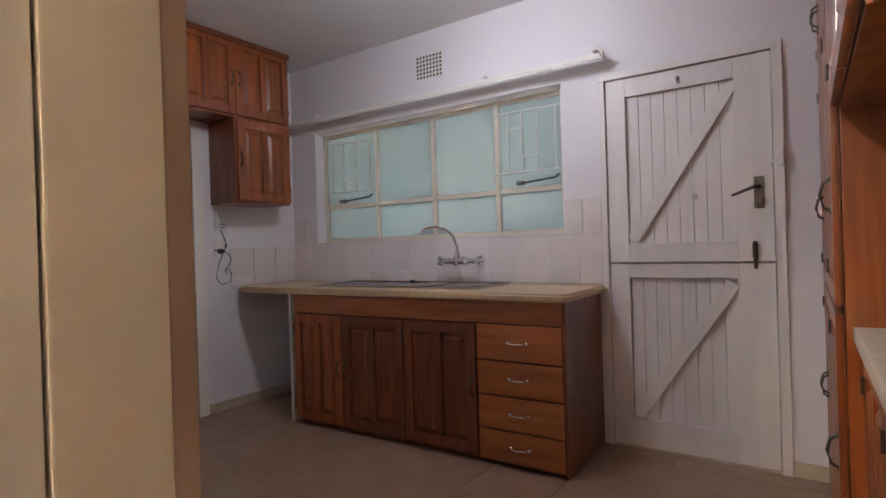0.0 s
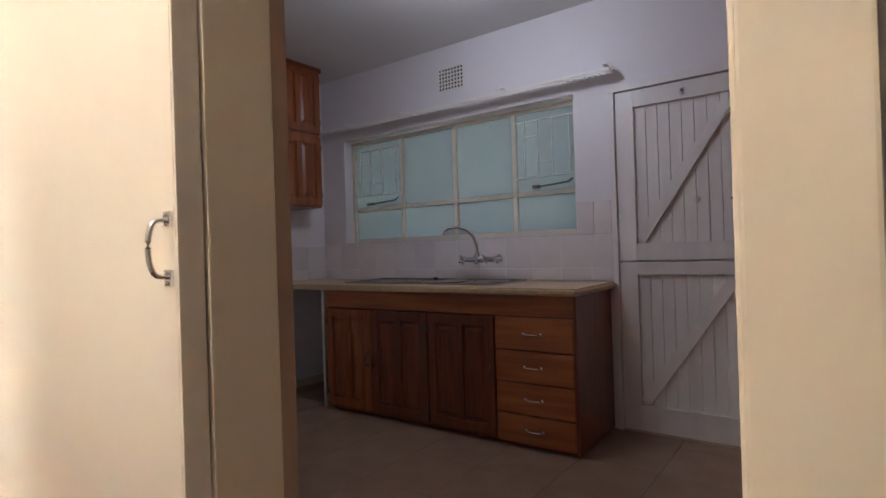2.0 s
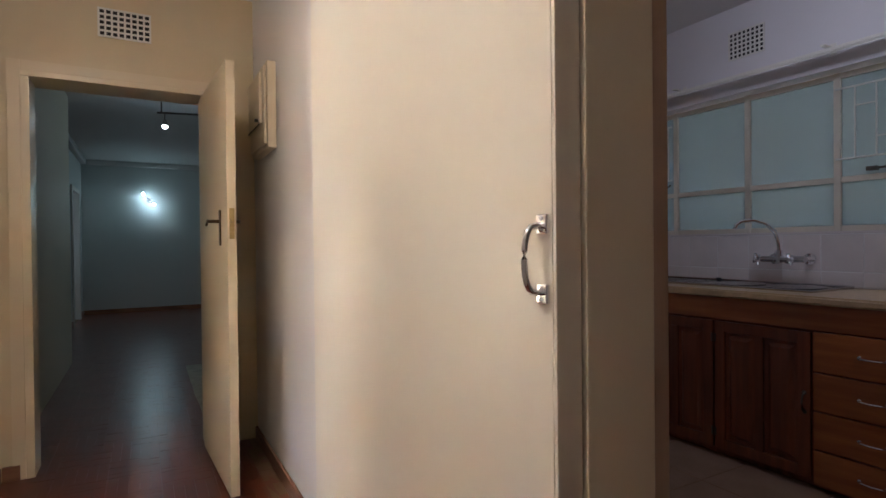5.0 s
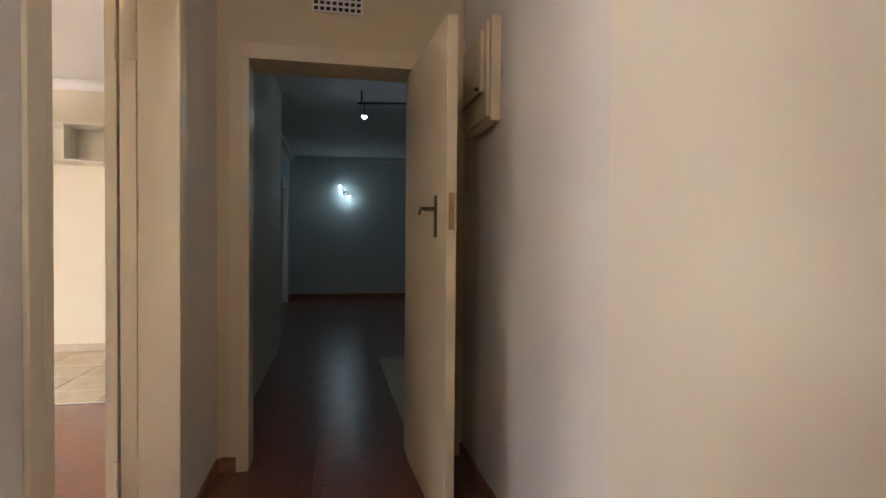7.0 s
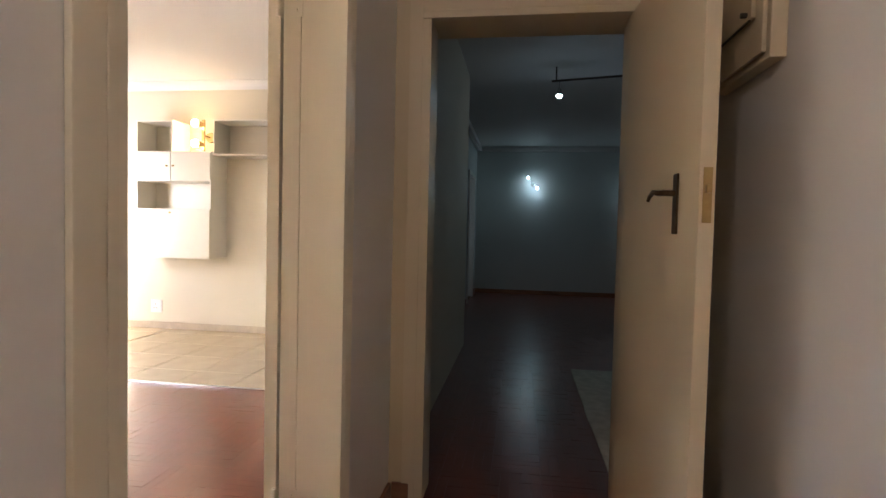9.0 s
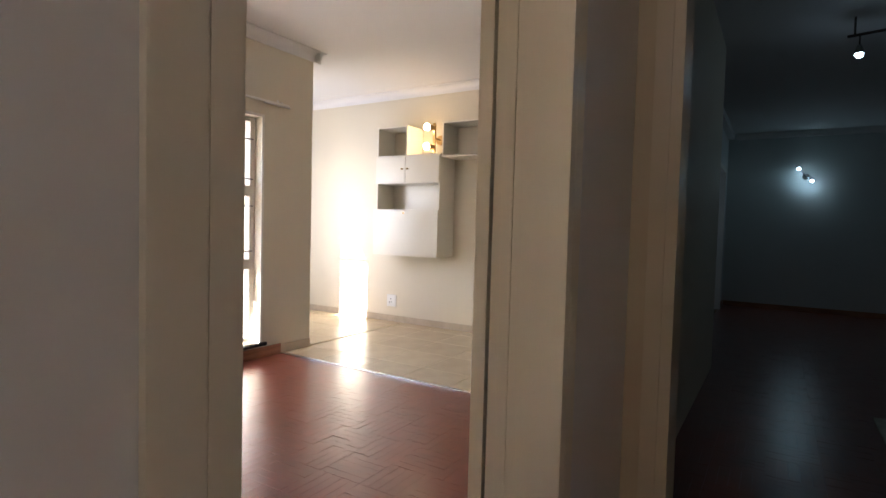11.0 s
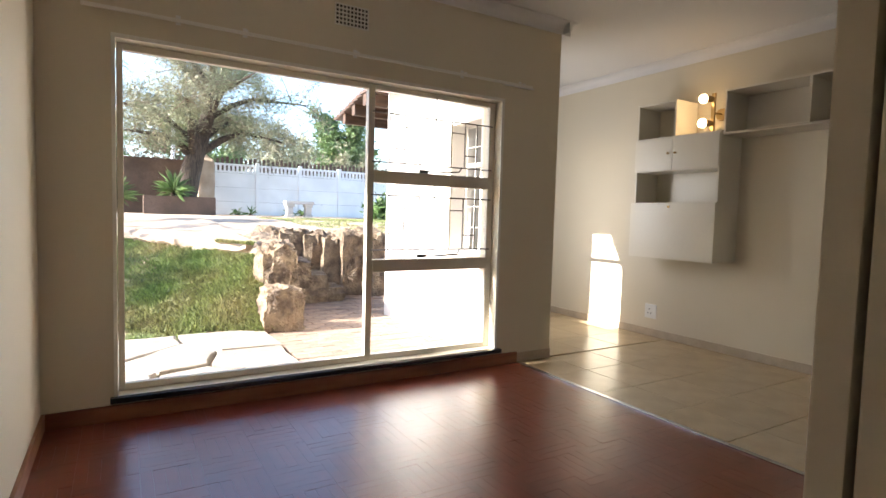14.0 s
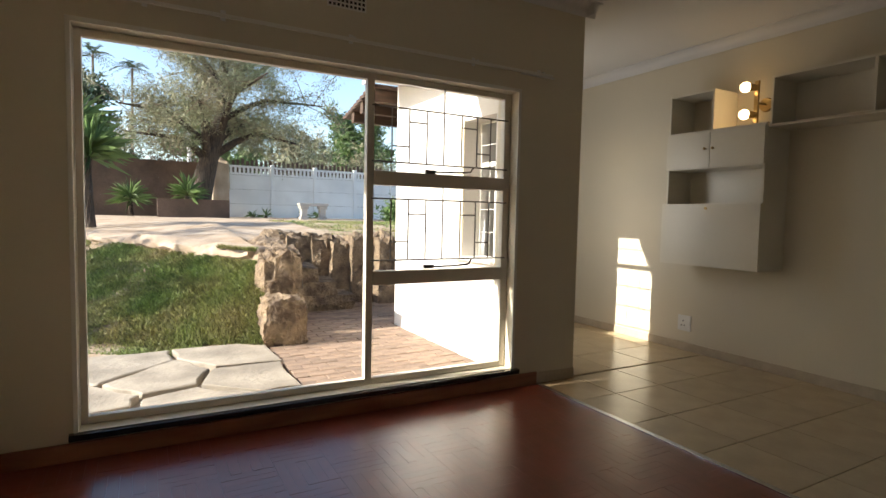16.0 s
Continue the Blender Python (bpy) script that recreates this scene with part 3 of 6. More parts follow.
for a, b in zip(xs, xs[1:]):
    for z, zz in ((Z0 + 0.03, 1.476), (1.505, Z1 - 0.034)):
        lbox("pane", a + 0.03, b + 0.005, 3.502, 3.507, z, zz, FROSTED, kw, "frosted pane", 0)
for a, b in ((xs[0], xs[1]), (xs[3], xs[4])):
    # opening casement with its bars and stay
    bm = bmesh.new()
    x0, x1 = a + 0.045, b - 0.01
    for z in (1.60, 1.985):
        rod(bm, (x0 - 0.02, 3.455, z), (x1 + 0.02, 3.455, z), 0.006, 6)
    w = x1 - x0
    for f in (0.18, 0.42, 0.68, 0.98):
        rod(bm, (x0 + w * f, 3.455, 1.60), (x0 + w * f, 3.455, 1.985), 0.0045, 6)
    rod(bm, (x0 + w * 0.18, 3.455, 1.88), (x0 + w * 0.42, 3.455, 1.88), 0.0045, 6)
    rod(bm, (x0 + w * 0.42, 3.455, 1.70), (x0 + w * 0.68, 3.455, 1.70), 0.0045, 6)
    part("burglar_bars", bm, BURGLAR_WHITE, kw, "painted steel burglar bars")
    bm = bmesh.new()
    tube(bm, [(x0 + w * 0.35, 3.46, 1.535), (x0 + w * 0.5, 3.445, 1.532), (x0 + w * 0.95, 3.45, 1.545), (x0 + w * 1.02, 3.45, 1.565)], 0.0065, 6)
    box(bm, x0 + w * 0.3, x0 + w * 0.42, 3.452, 3.484, 1.522, 1.545, 0.002)
    part("casement_stay", bm, PEWTER, kw, "dark window stay")
lbox("window_sill", W0 - 0.004, W1 + 0.004, KY - 0.006, 3.484, 1.192, 1.205, WALL_TILE, kw, "tiled sill")

# curtain track over the window
track = thing("curtain_track", (0, 0, 0), "white double curtain track on brackets over the kitchen window", "curtain track")
for y, z in ((3.335, 2.180), (3.29, 2.165)):
    bm = bmesh.new()
    box(bm, -3.38, -0.765, y - 0.009, y + 0.009, z - 0.009, z + 0.009, 0.003)
    box(bm, -3.38, -0.765, y - 0.004, y + 0.004, z - 0.018, z - 0.009, 0)
    part("rail", bm, TRIM, track)
for x in (-3.0, -2.42, -1.50, -0.80):
    bm = bmesh.new()
    box(bm, x - 0.012, x + 0.012, 3.276, KY - 0.003, 2.191, 2.199, 0.001)
    box(bm, x - 0.014, x + 0.014, KY - 0.009, KY - 0.003, 2.165, 2.225, 0.001)
    part("bracket", bm, TRIM, track)
for k in range(9):
    bm = bmesh.new()
    rod(bm, (-0.80 - 0.035 * k, 3.288, 2.135), (-0.80 - 0.035 * k, 3.288, 2.147), 0.006, 6)
    part("glider", bm, PLASTIC, track)


def vent(at, along, facing, w, h, nx, nz, group="air vents"):
    """A moulded air vent with a grid of square holes: a plate of bars over a dark sheet that paints the holes' shade.
    """
    v = thing("air_vent", at, "painted air vent with rows of small square holes", "vent", group)
    m = Matrix((Vector(along), Vector(facing), Vector((0, 0, 1)))).transposed().to_4x4()
    v.matrix_world = Matrix.Translation(at) @ m
    lbox("backing", -w / 2, w / 2, 0.001, 0.003, 0, h, HOLE_SHADE, v, "", 0)
    bm = bmesh.new()
    px, pz = w / nx, h / nz
    for i in range(nx + 1):
        box(bm, -w / 2 + i * px - px * 0.16, -w / 2 + i * px + px * 0.16, 0.003, 0.010, -pz * 0.16, h + pz * 0.16, 0)
    for k in range(nz + 1):
        for i in range(nx):
            box(bm, -w / 2 + i * px + px * 0.16, -w / 2 + (i + 1) * px - px * 0.16, 0.003, 0.0098, k * pz - pz * 0.16, k * pz + pz * 0.16, 0)
    part("grille", bm, TRIM, v)
    return v


vent((-1.985, KY, 2.31), (1, 0, 0), (0, -1, 0), 0.22, 0.165, 8, 6)

# stable door
frame_k = tagged(new("door_frame_kitchen"), "white painted frame of the back door", "door frame", "", "structure")
for nm, a in (("jamb", (-0.815, -0.785, KY - 0.012, KY + 0.10, 0, 2.045)), ("jamb", (0.018, 0.062, KY - 0.018, KY + 0.10, 0, 2.045)), ("head", (-0.815, 0.062, KY - 0.012, KY + 0.10, 2.046, 2.085))):
    lbox(nm, *a, DOOR_WHITE, frame_k)


def stable_leaf(z0, z1, rails, brace):
    d = thing("door_stable", (0, 0, 0), "white painted ledged stable door leaf with vertical boards and a diagonal brace, closed", "door", "stable door leaves", "structure")
    x0, x1, y = -0.782, 0.014, KY + 0.005
    bm = bmesh.new()
    box(bm, x0, x0 + 0.105, y, y + 0.042, z0, z1, 0.003)
    box(bm, x1 - 0.16, x1, y, y + 0.042, z0, z1, 0.003)
    box(bm, x0 + 0.105, x1 - 0.16, y, y + 0.042, z0, z0 + rails[0], 0.003)
    box(bm, x0 + 0.105, x1 - 0.16, y, y + 0.042, z1 - rails[1], z1, 0.003)
    part("frame", bm, DOOR_WHITE, d)
    n, a0, a1 = 8, x0 + 0.105, x1 - 0.16
    for i in range(n):
        bm = bmesh.new()
        box(bm, a0 + (a1 - a0) * i / n + 0.001, a0 + (a1 - a0) * (i + 1) / n - 0.001, y + 0.022, y + 0.036, z0 + rails[0], z1 - rails[1], 0.003)
        part("board", bm, DOOR_WHITE, d)
    lbox("backing", a0, a1, y + 0.0365, y + 0.041, z0 + rails[0], z1 - rails[1], DOOR_WHITE, d, "", 0)
    (ax, az), (bx, bz) = brace
    ang = math.atan2(bz - az, bx - ax)
    ln = math.hypot(bx - ax, bz - az)
    bm = bmesh.new()
    box(bm, -ln / 2, ln / 2, -0.013, 0.009, -0.032, 0.032, 0.003,
        Matrix.Translation(((ax + bx) / 2, y + 0.0125, (az + bz) / 2)) @ Matrix.Rotation(-ang, 4, "Y"))
    part("brace", bm, DOOR_WHITE, d)
    for hz in (z0 + 0.12, z1 - 0.22):
        bm = bmesh.new()
        rod(bm, (x0 - 0.004, y - 0.004, hz), (x0 - 0.004, y - 0.004, hz + 0.1), 0.006, 8)
        part("hinge", bm, DOOR_WHITE, d)
    return d


upper = stable_leaf(1.026, 2.040, (0.10, 0.10), ((-0.652, 1.15), (-0.165, 1.90)))
lower = stable_leaf(0.012, 1.016, (0.15, 0.075), ((-0.652, 0.185), (-0.165, 0.915)))
bm = bmesh.new()
box(bm, -0.068, -0.026, KY - 0.002, KY + 0.006, 1.285, 1.44, 0.003)
lp = part("lock_plate", bm, PEWTER, upper, "dark bronze lever plate")
bm = bmesh.new()
tube(bm, [(-0.047, KY, 1.39), (-0.047, KY - 0.045, 1.39), (-0.06, KY - 0.055, 1.388), (-0.16, KY - 0.06, 1.35)], [0.009, 0.008, 0.008, 0.006], 8)
part("lever", bm, PEWTER, lp, "", True)
bm = bmesh.new()
box(bm, -0.050, -0.044, KY - 0.0035, KY - 0.001, 1.31, 1.328, 0)
part("keyhole", bm, PLASTIC, lp)
bm = bmesh.new()
rod(bm, (-0.07, KY - 0.008, 0.99), (-0.07, KY - 0.008, 1.125), 0.007, 8)
box(bm, -0.082, -0.058, KY - 0.004, KY + 0.004, 1.04, 1.115, 0.001)
part("slide_bolt", bm, PEWTER, upper, "dark sliding bolt")
bm = bmesh.new()
rod(bm, (-0.335, KY + 0.03, 1.365), (-0.335, KY + 0.018, 1.365), 0.011, 14)
part("peephole", bm, CHROME, upper)
bm = bmesh.new()
tube(bm, [(-0.40, KY + 0.004, 1.995), (-0.40, KY - 0.02, 1.985), (-0.40, KY - 0.028, 1.965), (-0.40, KY - 0.012, 1.955)], 0.004, 6)
box(bm, -0.41, -0.39, KY - 0.001, KY + 0.005, 1.96, 2.0, 0.001)
part("coat_hook", bm, CHROME, upper)
lbox("draught_strip", -0.784, 0.017, KY + 0.049, KY + 0.062, 0.97, 1.07, DOOR_WHITE, lower)
lbox("stop", -0.7845, -0.74, KY + 0.063, KY + 0.099, 0.0, 2.04, DOOR_WHITE, frame_k)
lbox("stop", -0.03, 0.0175, KY + 0.063, KY + 0.099, 0.0, 2.04, DOOR_WHITE, frame_k)
lbox("threshold", -0.784, 0.017, KY + 0.001, KY + 0.12, -0.01, 0.011, SKIRT_TILE, frame_k)
lbox("outer_board", -0.738, -0.032, KY + 0.064, KY + 0.08, 0.0115, 2.045, DOOR_WHITE, frame_k)
sensor = thing("door_sensor", (0, 0, 0), "small white plastic door contact sensor on the door frame", "sensor")
lbox("body", 0.036, 0.060, KY - 0.04, KY - 0.0185, 1.48, 1.565, PLASTIC, sensor, "", 0.005)
lbox("magnet", 0.004, 0.016, KY - 0.018, KY + 0.0045, 1.49, 1.54, PLASTIC, sensor, "", 0.003)

# upper cupboards on the side wall, fronts facing into the room
upc = thing("wall_cupboard", (KX, 3.11, 0), "orange varnished pine wall cupboards up to the ceiling with fielded doors", "cupboard")
upc.matrix_world = Matrix.Translation((KX, 3.11, 0)) @ Matrix.Rotation(radians(90), 4, "Z")
# own axes: x runs along the wall, y = -0.32 is the front
lbox("body", -0.46, 0.0, -0.30, -0.002, 1.50, 2.0895, PINE, upc)
lbox("top_body", -1.35, 0.0, -0.30, -0.002, 2.09, KC - 0.003, PINE, upc)
lbox("side_panel", -0.472, -0.4605, -0.302, -0.002, 1.50, 2.0895, PINE_SHADED, upc)
panel_door(upc, -0.455, -0.005, 1.515, 2.075, -0.30, -0.43, 1.80, PINE)
panel_door(upc, -0.455, -0.005, 2.105, KC - 0.02, -0.30, -0.43, 2.36, PINE)
panel_door(upc, -0.905, -0.46, 2.105, KC - 0.02, -0.30, -0.49, 2.36, PINE)
panel_door(upc, -1.35, -0.91, 2.105, KC - 0.02, -0.30, -1.32, 2.36, PINE)
lbox("cornice", -1.36, 0.005, -0.335, -0.321, KC - 0.04, KC - 0.004, PINE_SHADED, upc)

# telephone box, socket and cable on the side wall
dev = thing("wall_unit", (0, 0, 0), "small white plastic wall unit with a speaker grille over the worktop", "wall unit")
lbox("case", KX + 0.001, KX + 0.035, 2.66, 2.745, 1.32, 1.455, PLASTIC, dev, "", 0.006)
for k in range(3):
    lbox("grille_slot", KX + 0.0352, KX + 0.0365, 2.675, 2.73, 1.335 + 0.012 * k, 1.340 + 0.012 * k, BLACK_PLASTIC, dev, "", 0)
sok = thing("wall_socket", (0, 0, 0), "white plastic double wall socket with a black plug in it", "socket", "wall sockets")
lbox("plate", KX + 0.001, KX + 0.010, 2.655, 2.765, 1.12, 1.25, PLASTIC, sok, "", 0.003)
lbox("switch", KX + 0.010, KX + 0.014, 2.735, 2.75, 1.19, 1.215, BLACK_PLASTIC, sok)
plug = thing("plug_and_cable", (0, 0, 0), "black plug with a looped thin cable hanging to the worktop", "cable")
bm = bmesh.new()
rod(bm, (KX + 0.012, 2.695, 1.165), (KX + 0.05, 2.695, 1.165), 0.021, 10, 0.014)
part("plug", bm, BLACK_PLASTIC, plug)
bm = bmesh.new()
cp = []
for k in range(40):
    u = k / 39
    cp.append((KX + 0.035 + 0.01 * math.sin(u * 9), 2.69 + 0.055 * math.sin(u * 9.2) * (0.4 + u), 1.32 - 0.30 * u - 0.06 * math.sin(u * 6.3)))
tube(bm, cp, 0.0032, 6)
cp2 = [(KX + 0.045, 2.695, 1.15), (KX + 0.04, 2.66, 1.06), (KX + 0.045, 2.635, 0.97), (KX + 0.06, 2.67, 0.925), (KX + 0.06, 2.74, 0.94), (KX + 0.04, 2.765, 1.0), (KX + 0.04, 2.73, 1.04), (KX + 0.04, 2.72, 1.0)]
tube(bm, cp2, 0.0032, 6)
part("cable", bm, BLACK_PLASTIC, plug)

# tall cupboards, base units and open shelf along the other side
tall = thing("tall_cupboard", (0.2, 0, 0), "orange pine tall cupboard with fielded doors beside the back door", "cupboard")
tall.matrix_world = Matrix.Translation((0.2, KY, 0)) @ Matrix.Rotation(radians(-90), 4, "Z")
# own axes: x runs from the door wall towards the hall, y=0 is the front, +y goes into the wall
lbox("body", 0.004, 1.27, 0.022, 0.655, 0.0, KC - 0.003, PINE, tall)
for k in range(3):
    panel_door(tall, 0.01 + 0.42 * k, 0.42 + 0.42 * k, 0.06, 0.93, 0.02, 0.39 + 0.42 * k - (0.36 if k == 1 else 0), 0.55)
    panel_door(tall, 0.01 + 0.42 * k, 0.42 + 0.42 * k, 0.95, 1.86, 0.02, 0.39 + 0.42 * k - (0.36 if k == 1 else 0), 1.25)
    panel_door(tall, 0.01 + 0.42 * k, 0.42 + 0.42 * k, 1.88, KC - 0.02, 0.02, 0.39 + 0.42 * k - (0.36 if k == 1 else 0), 2.0)
base = thing("base_cupboard", (0.2, 0, 0), "orange pine base cupboard under a pale worktop", "cupboard")
base.matrix_world = Matrix.Translation((0.055, 0, 0)) @ tall.matrix_world
lbox("body", 1.274, 2.21, 0.022, 0.600, 0.0, 0.858, PINE_SHADED, base)
for k in range(2):
    panel_door(base, 1.28 + 0.46 * k, 1.73 + 0.46 * k, 0.06, 0.84, 0.02, 1.70 + 0.46 * k, 0.5, PINE)
block("worktop", 0.236, 0.858, 1.18, 2.125, 0.862, 0.90, WORKTOP_GREY, None, "pale beige laminate worktop over the base cupboards", 0.008, "", "worktop")
upr = thing("wall_cupboard", (0.2, 0, 0), "orange pine wall cupboard over the worktop", "cupboard")
upr.matrix_world = tall.matrix_world.copy()
lbox("body", 1.275, 2.05, 0.022, 0.40, 1.47, KC - 0.003, PINE, upr)
panel_door(upr, 1.28, 1.66, 1.48, KC - 0.02, 0.02, 1.63, 1.75)
panel_door(upr, 1.67, 2.05, 1.48, KC - 0.02, 0.02, 1.70, 1.75)
shelf_u = thing("wall_shelf", (0.2, 0, 0), "open pine end shelf beside the wall cupboard", "shelf")
shelf_u.matrix_world = tall.matrix_world.copy()
for z in (1.47, 1.85, 2.25):
    lbox("board", 2.052, 2.62, 0.03, 0.40, z, z + 0.022, PINE_X, shelf_u)

# ceiling lamp
kl = thing("ceiling_lamp", (-1.25, 2.3, KC), "round glass kitchen ceiling lamp, lit", "lamp")
bm = bmesh.new()
rod(bm, (0, 0, -0.03), (0, 0, -0.002), 0.10, 24)
part("base", bm, PLASTIC, kl)
bm = bmesh.new()
ball(bm, (0, 0, -0.035), 0.075, 20, (1, 1, 0.5))
part("globe", bm, KITCHEN_GLOW, kl, "", True)

# pale door frame in the side wall
fk = tagged(new("door_frame_side"), "pale painted frame of a side doorway", "door frame", "", "structure")
lbox("jamb", KX - 0.10, KX + 0.012, 2.50, 2.575, 0, 2.05, TRIM, fk)
lbox("jamb", KX - 0.10, KX + 0.012, 1.66, 1.72, 0, 2.05, TRIM, fk)
lbox("head", KX - 0.10, KX + 0.012, 1.66, 2.575, 2.0505, 2.10, TRIM, fk)
sk = tagged(new("skirting_kitchen"), "brown tile skirting round the kitchen floor", "skirting", "", "structure")
lbox("run", KX + 0.001, KX + 0.011, 2.576, KY - 0.001, 0.0, 0.07, SKIRT_TILE, sk)
lbox("run", KX + 0.012, -2.77, KY - 0.012, KY - 0.001, 0.0, 0.07, SKIRT_TILE, sk)
lbox("run", 0.064, 0.198, KY - 0.012, KY - 0.001, 0.0, 0.07, SKIRT_TILE, sk)


# ---- hall ----
def steel_frame(name, axis, a0, a1, b0, b1, top, mat, label):
    """A pressed steel door frame round an opening a0..a1 in a wall b0..b1 thick: proud lips, and a rebate down the middle."""
    f = tagged(new(name), label, "door frame", "", "structure")
    for nm, e in (("jamb", a0), ("jamb", a1)):
        s = 1 if e == a0 else -1
        bm = bmesh.new()
        for (p, q, depth, lip) in ((b0 - 0.012, b0 + (b1 - b0) * 0.24, 0.022, 0.06), (b0 + (b1 - b0) * 0.28, b1 + 0.012, 0.036, 0.06)):
            lo, hi = sorted((e, e + s * depth))
            r = (lo, hi, p, q, 0.0, top - 0.03)
            box(bm, *(r if axis == "x" else (p, q, lo, hi, 0.0, top - 0.03)), 0.003)
        for (p, q) in ((b0 - 0.012, b0 - 0.001), (b1 + 0.001, b1 + 0.012)):
            lo, hi = sorted((e - s * 0.055, e))
            box(bm, *((lo, hi, p, q, 0.0, top + 0.05) if axis == "x" else (p, q, lo, hi, 0.0, top + 0.05)), 0.003)
        part(nm, bm, mat, f)
    bm = bmesh.new()
    box(bm, *((a0, a1, b0 - 0.012, b1 + 0.012, top - 0.028, top) if axis == "x" else (b0 - 0.012, b1 + 0.012, a0, a1, top - 0.028, top)), 0.003)
    for (p, q) in ((b0 - 0.0115, b0 - 0.001), (b1 + 0.001, b1 + 0.0115)):
        box(bm, *((a0, a1, p, q, top, top + 0.05) if axis == "x" else (p, q, a0, a1, top, top + 0.05)), 0.003)
    part("head", bm, mat, f)
    return f


def lever_set(parent, x, y, z, side, toward, mat=BRONZE):
    """A long backplate with a scrolled lever on one face of a door leaf."""
    bm = bmesh.new()
    lo, hi = sorted((y, y + side * 0.006))
    box(bm, x - 0.018, x + 0.018, lo, hi, z - 0.115, z + 0.055, 0.004)
    p = part("handle_plate", bm, mat, parent, "aged dark brass lever plate")
    bm = bmesh.new()
    tube(bm, [(x, y, z), (x, y + side * 0.035, z), (x + toward * 0.015, y + side * 0.045, z), (x + toward * 0.06, y + side * 0.047, z + 0.006),
              (x + toward * 0.10, y + side * 0.045, z - 0.004), (x + toward * 0.115, y + side * 0.045, z - 0.016)], [0.009, 0.008, 0.008, 0.007, 0.006, 0.005], 8)
    part("lever", bm, mat, p, "", True)


# sliding door, pushed back along the hall wall
sd = tagged(thing("door_sliding", (0, 0, 0), "cream gloss-painted flush sliding door pushed open along the hall wall", "door"), kind="structure")
lbox("leaf", -1.53, -0.481, 0.535, 0.575, 0.012, 2.12, DOOR_PAINT, sd, "", 0.003)
lbox("edge_strip", -0.4805, -0.474, 0.535, 0.575, 0.012, 2.12, DOOR_PAINT, sd, "", 0.002)
bm = bmesh.new()
bow = [(-0.495, 0.533, 1.178), (-0.495, 0.528, 1.178)]
for k in range(13):
    a = math.pi * k / 12
    bow.append((-0.495, 0.524 - 0.021 * math.sin(a) ** 0.6, 1.137 + 0.041 * math.cos(a)))
tube(bm, bow + [(-0.495, 0.528, 1.096), (-0.495, 0.533, 1.096)], 0.0042, 10)
hd = part("pull_handle", bm, CHROME, sd, "chrome bow pull handle", True)
for z in (1.180, 1.094):
    bm = bmesh.new()
    box(bm, -0.505, -0.485, 0.529, 0.5345, z - 0.012, z + 0.012, 0.002)
    for dz in (-0.007, 0.007):
        ball(bm, (-0.495, 0.5285, z + dz), 0.003, 6)
    part("mounting_foot", bm, CHROME, hd)
lbox("top_track", -1.56, 0.30, 0.5365, 0.588, 2.125, 2.20, CREAM_PAINT, sd, "painted pelmet over the sliding track")
lin = tagged(new("door_lining"), "cream painted timber lining of the kitchen doorway", "door frame", "", "structure")
lbox("jamb", -0.4895, -0.468, 0.579, 0.700, 0, 2.06, CREAM_PAINT, lin)
lbox("bead", -0.4895, -0.473, 0.701, 0.735, 0, 2.06, BARE_EDGE, lin, "bare brown timber edge")
lbox("jamb", 0.230, 0.2395, 0.582, 0.735, 0, 2.06, CREAM_PAINT, lin)
lbox("architrave", 0.237, 0.315, 0.560, 0.581, 0, 2.12, CREAM_PAINT, lin)
lbox("architrave", 0.325, 0.41, 0.572, 0.5895, 0, 2.12, CREAM_PAINT, lin)
lbox("head", -0.4675, 0.2295, 0.584, 0.7115, 2.0405, 2.0595, CREAM_PAINT, lin)

# fitting made up round the hall fill light, out of view
hl = thing("ceiling_lamp", (-0.60, -0.42, 2.62), "added unseen round glass hall ceiling lamp for fill light", "lamp")
bm = bmesh.new()
rod(bm, (0, 0, -0.03), (0, 0, -0.001), 0.09, 24)
part("base", bm, PLASTIC, hl)
bm = bmesh.new()
ball(bm, (0, 0, -0.05), 0.07, 20, (1, 1, 0.6))
part("globe", bm, WARM_GLOW, hl, "", True)

# end doorway and its open door
steel_frame("door_frame_hall", "y", -0.426, 0.436, -3.58, -3.355, 2.05, WARM_PAINT, "cream painted steel frame of the open doorway")
leaf = tagged(thing("door_hall", (-3.335, 0.385, 0), "cream painted flush door standing open into the hall", "door"), kind="structure")
leaf.matrix_world = Matrix.Translation((-3.335, 0.392, 0)) @ Matrix.Rotation(radians(3.2), 4, "Z")
lbox("leaf", 0.0, 0.76, 0.0, 0.04, 0.012, 2.0, WARM_PAINT, leaf)
lever_set(leaf, 0.60, -0.001, 1.275, -1, -1)
lever_set(leaf, 0.60, 0.041, 1.275, 1, -1)
bm = bmesh.new()
box(bm, 0.7595, 0.7635, 0.009, 0.031, 1.19, 1.33, 0.001)
box(bm, 0.763, 0.775, 0.013, 0.027, 1.265, 1.285, 0.002)
part("lock", bm, BRASS, leaf, "brass lock face")

# distribution board
db = thing("distribution_board", (0, 0, 0), "cream painted electricity board with a flap on the hall wall", "electricity board")
lbox("case", -3.15, -2.72, 0.645, HY1 - 0.001, 1.645, 2.075, WARM_PAINT, db, "", 0.006)
lbox("lip", -3.13, -2.74, 0.632, 0.6445, 1.665, 2.055, WARM_PAINT, db, "", 0.004)
flap = lbox("flap", -3.10, -2.785, 0.618, 0.6315, 1.775, 2.03, WARM_PAINT, db, "", 0.004)
bm = bmesh.new()
rod(bm, (-3.09, 0.617, 1.768), (-2.79, 0.617, 1.768), 0.004, 6)
rod(bm, (-2.81, 0.616, 1.79), (-2.81, 0.600, 1.79), 0.008, 8)
part("catch", bm, PEWTER, flap)
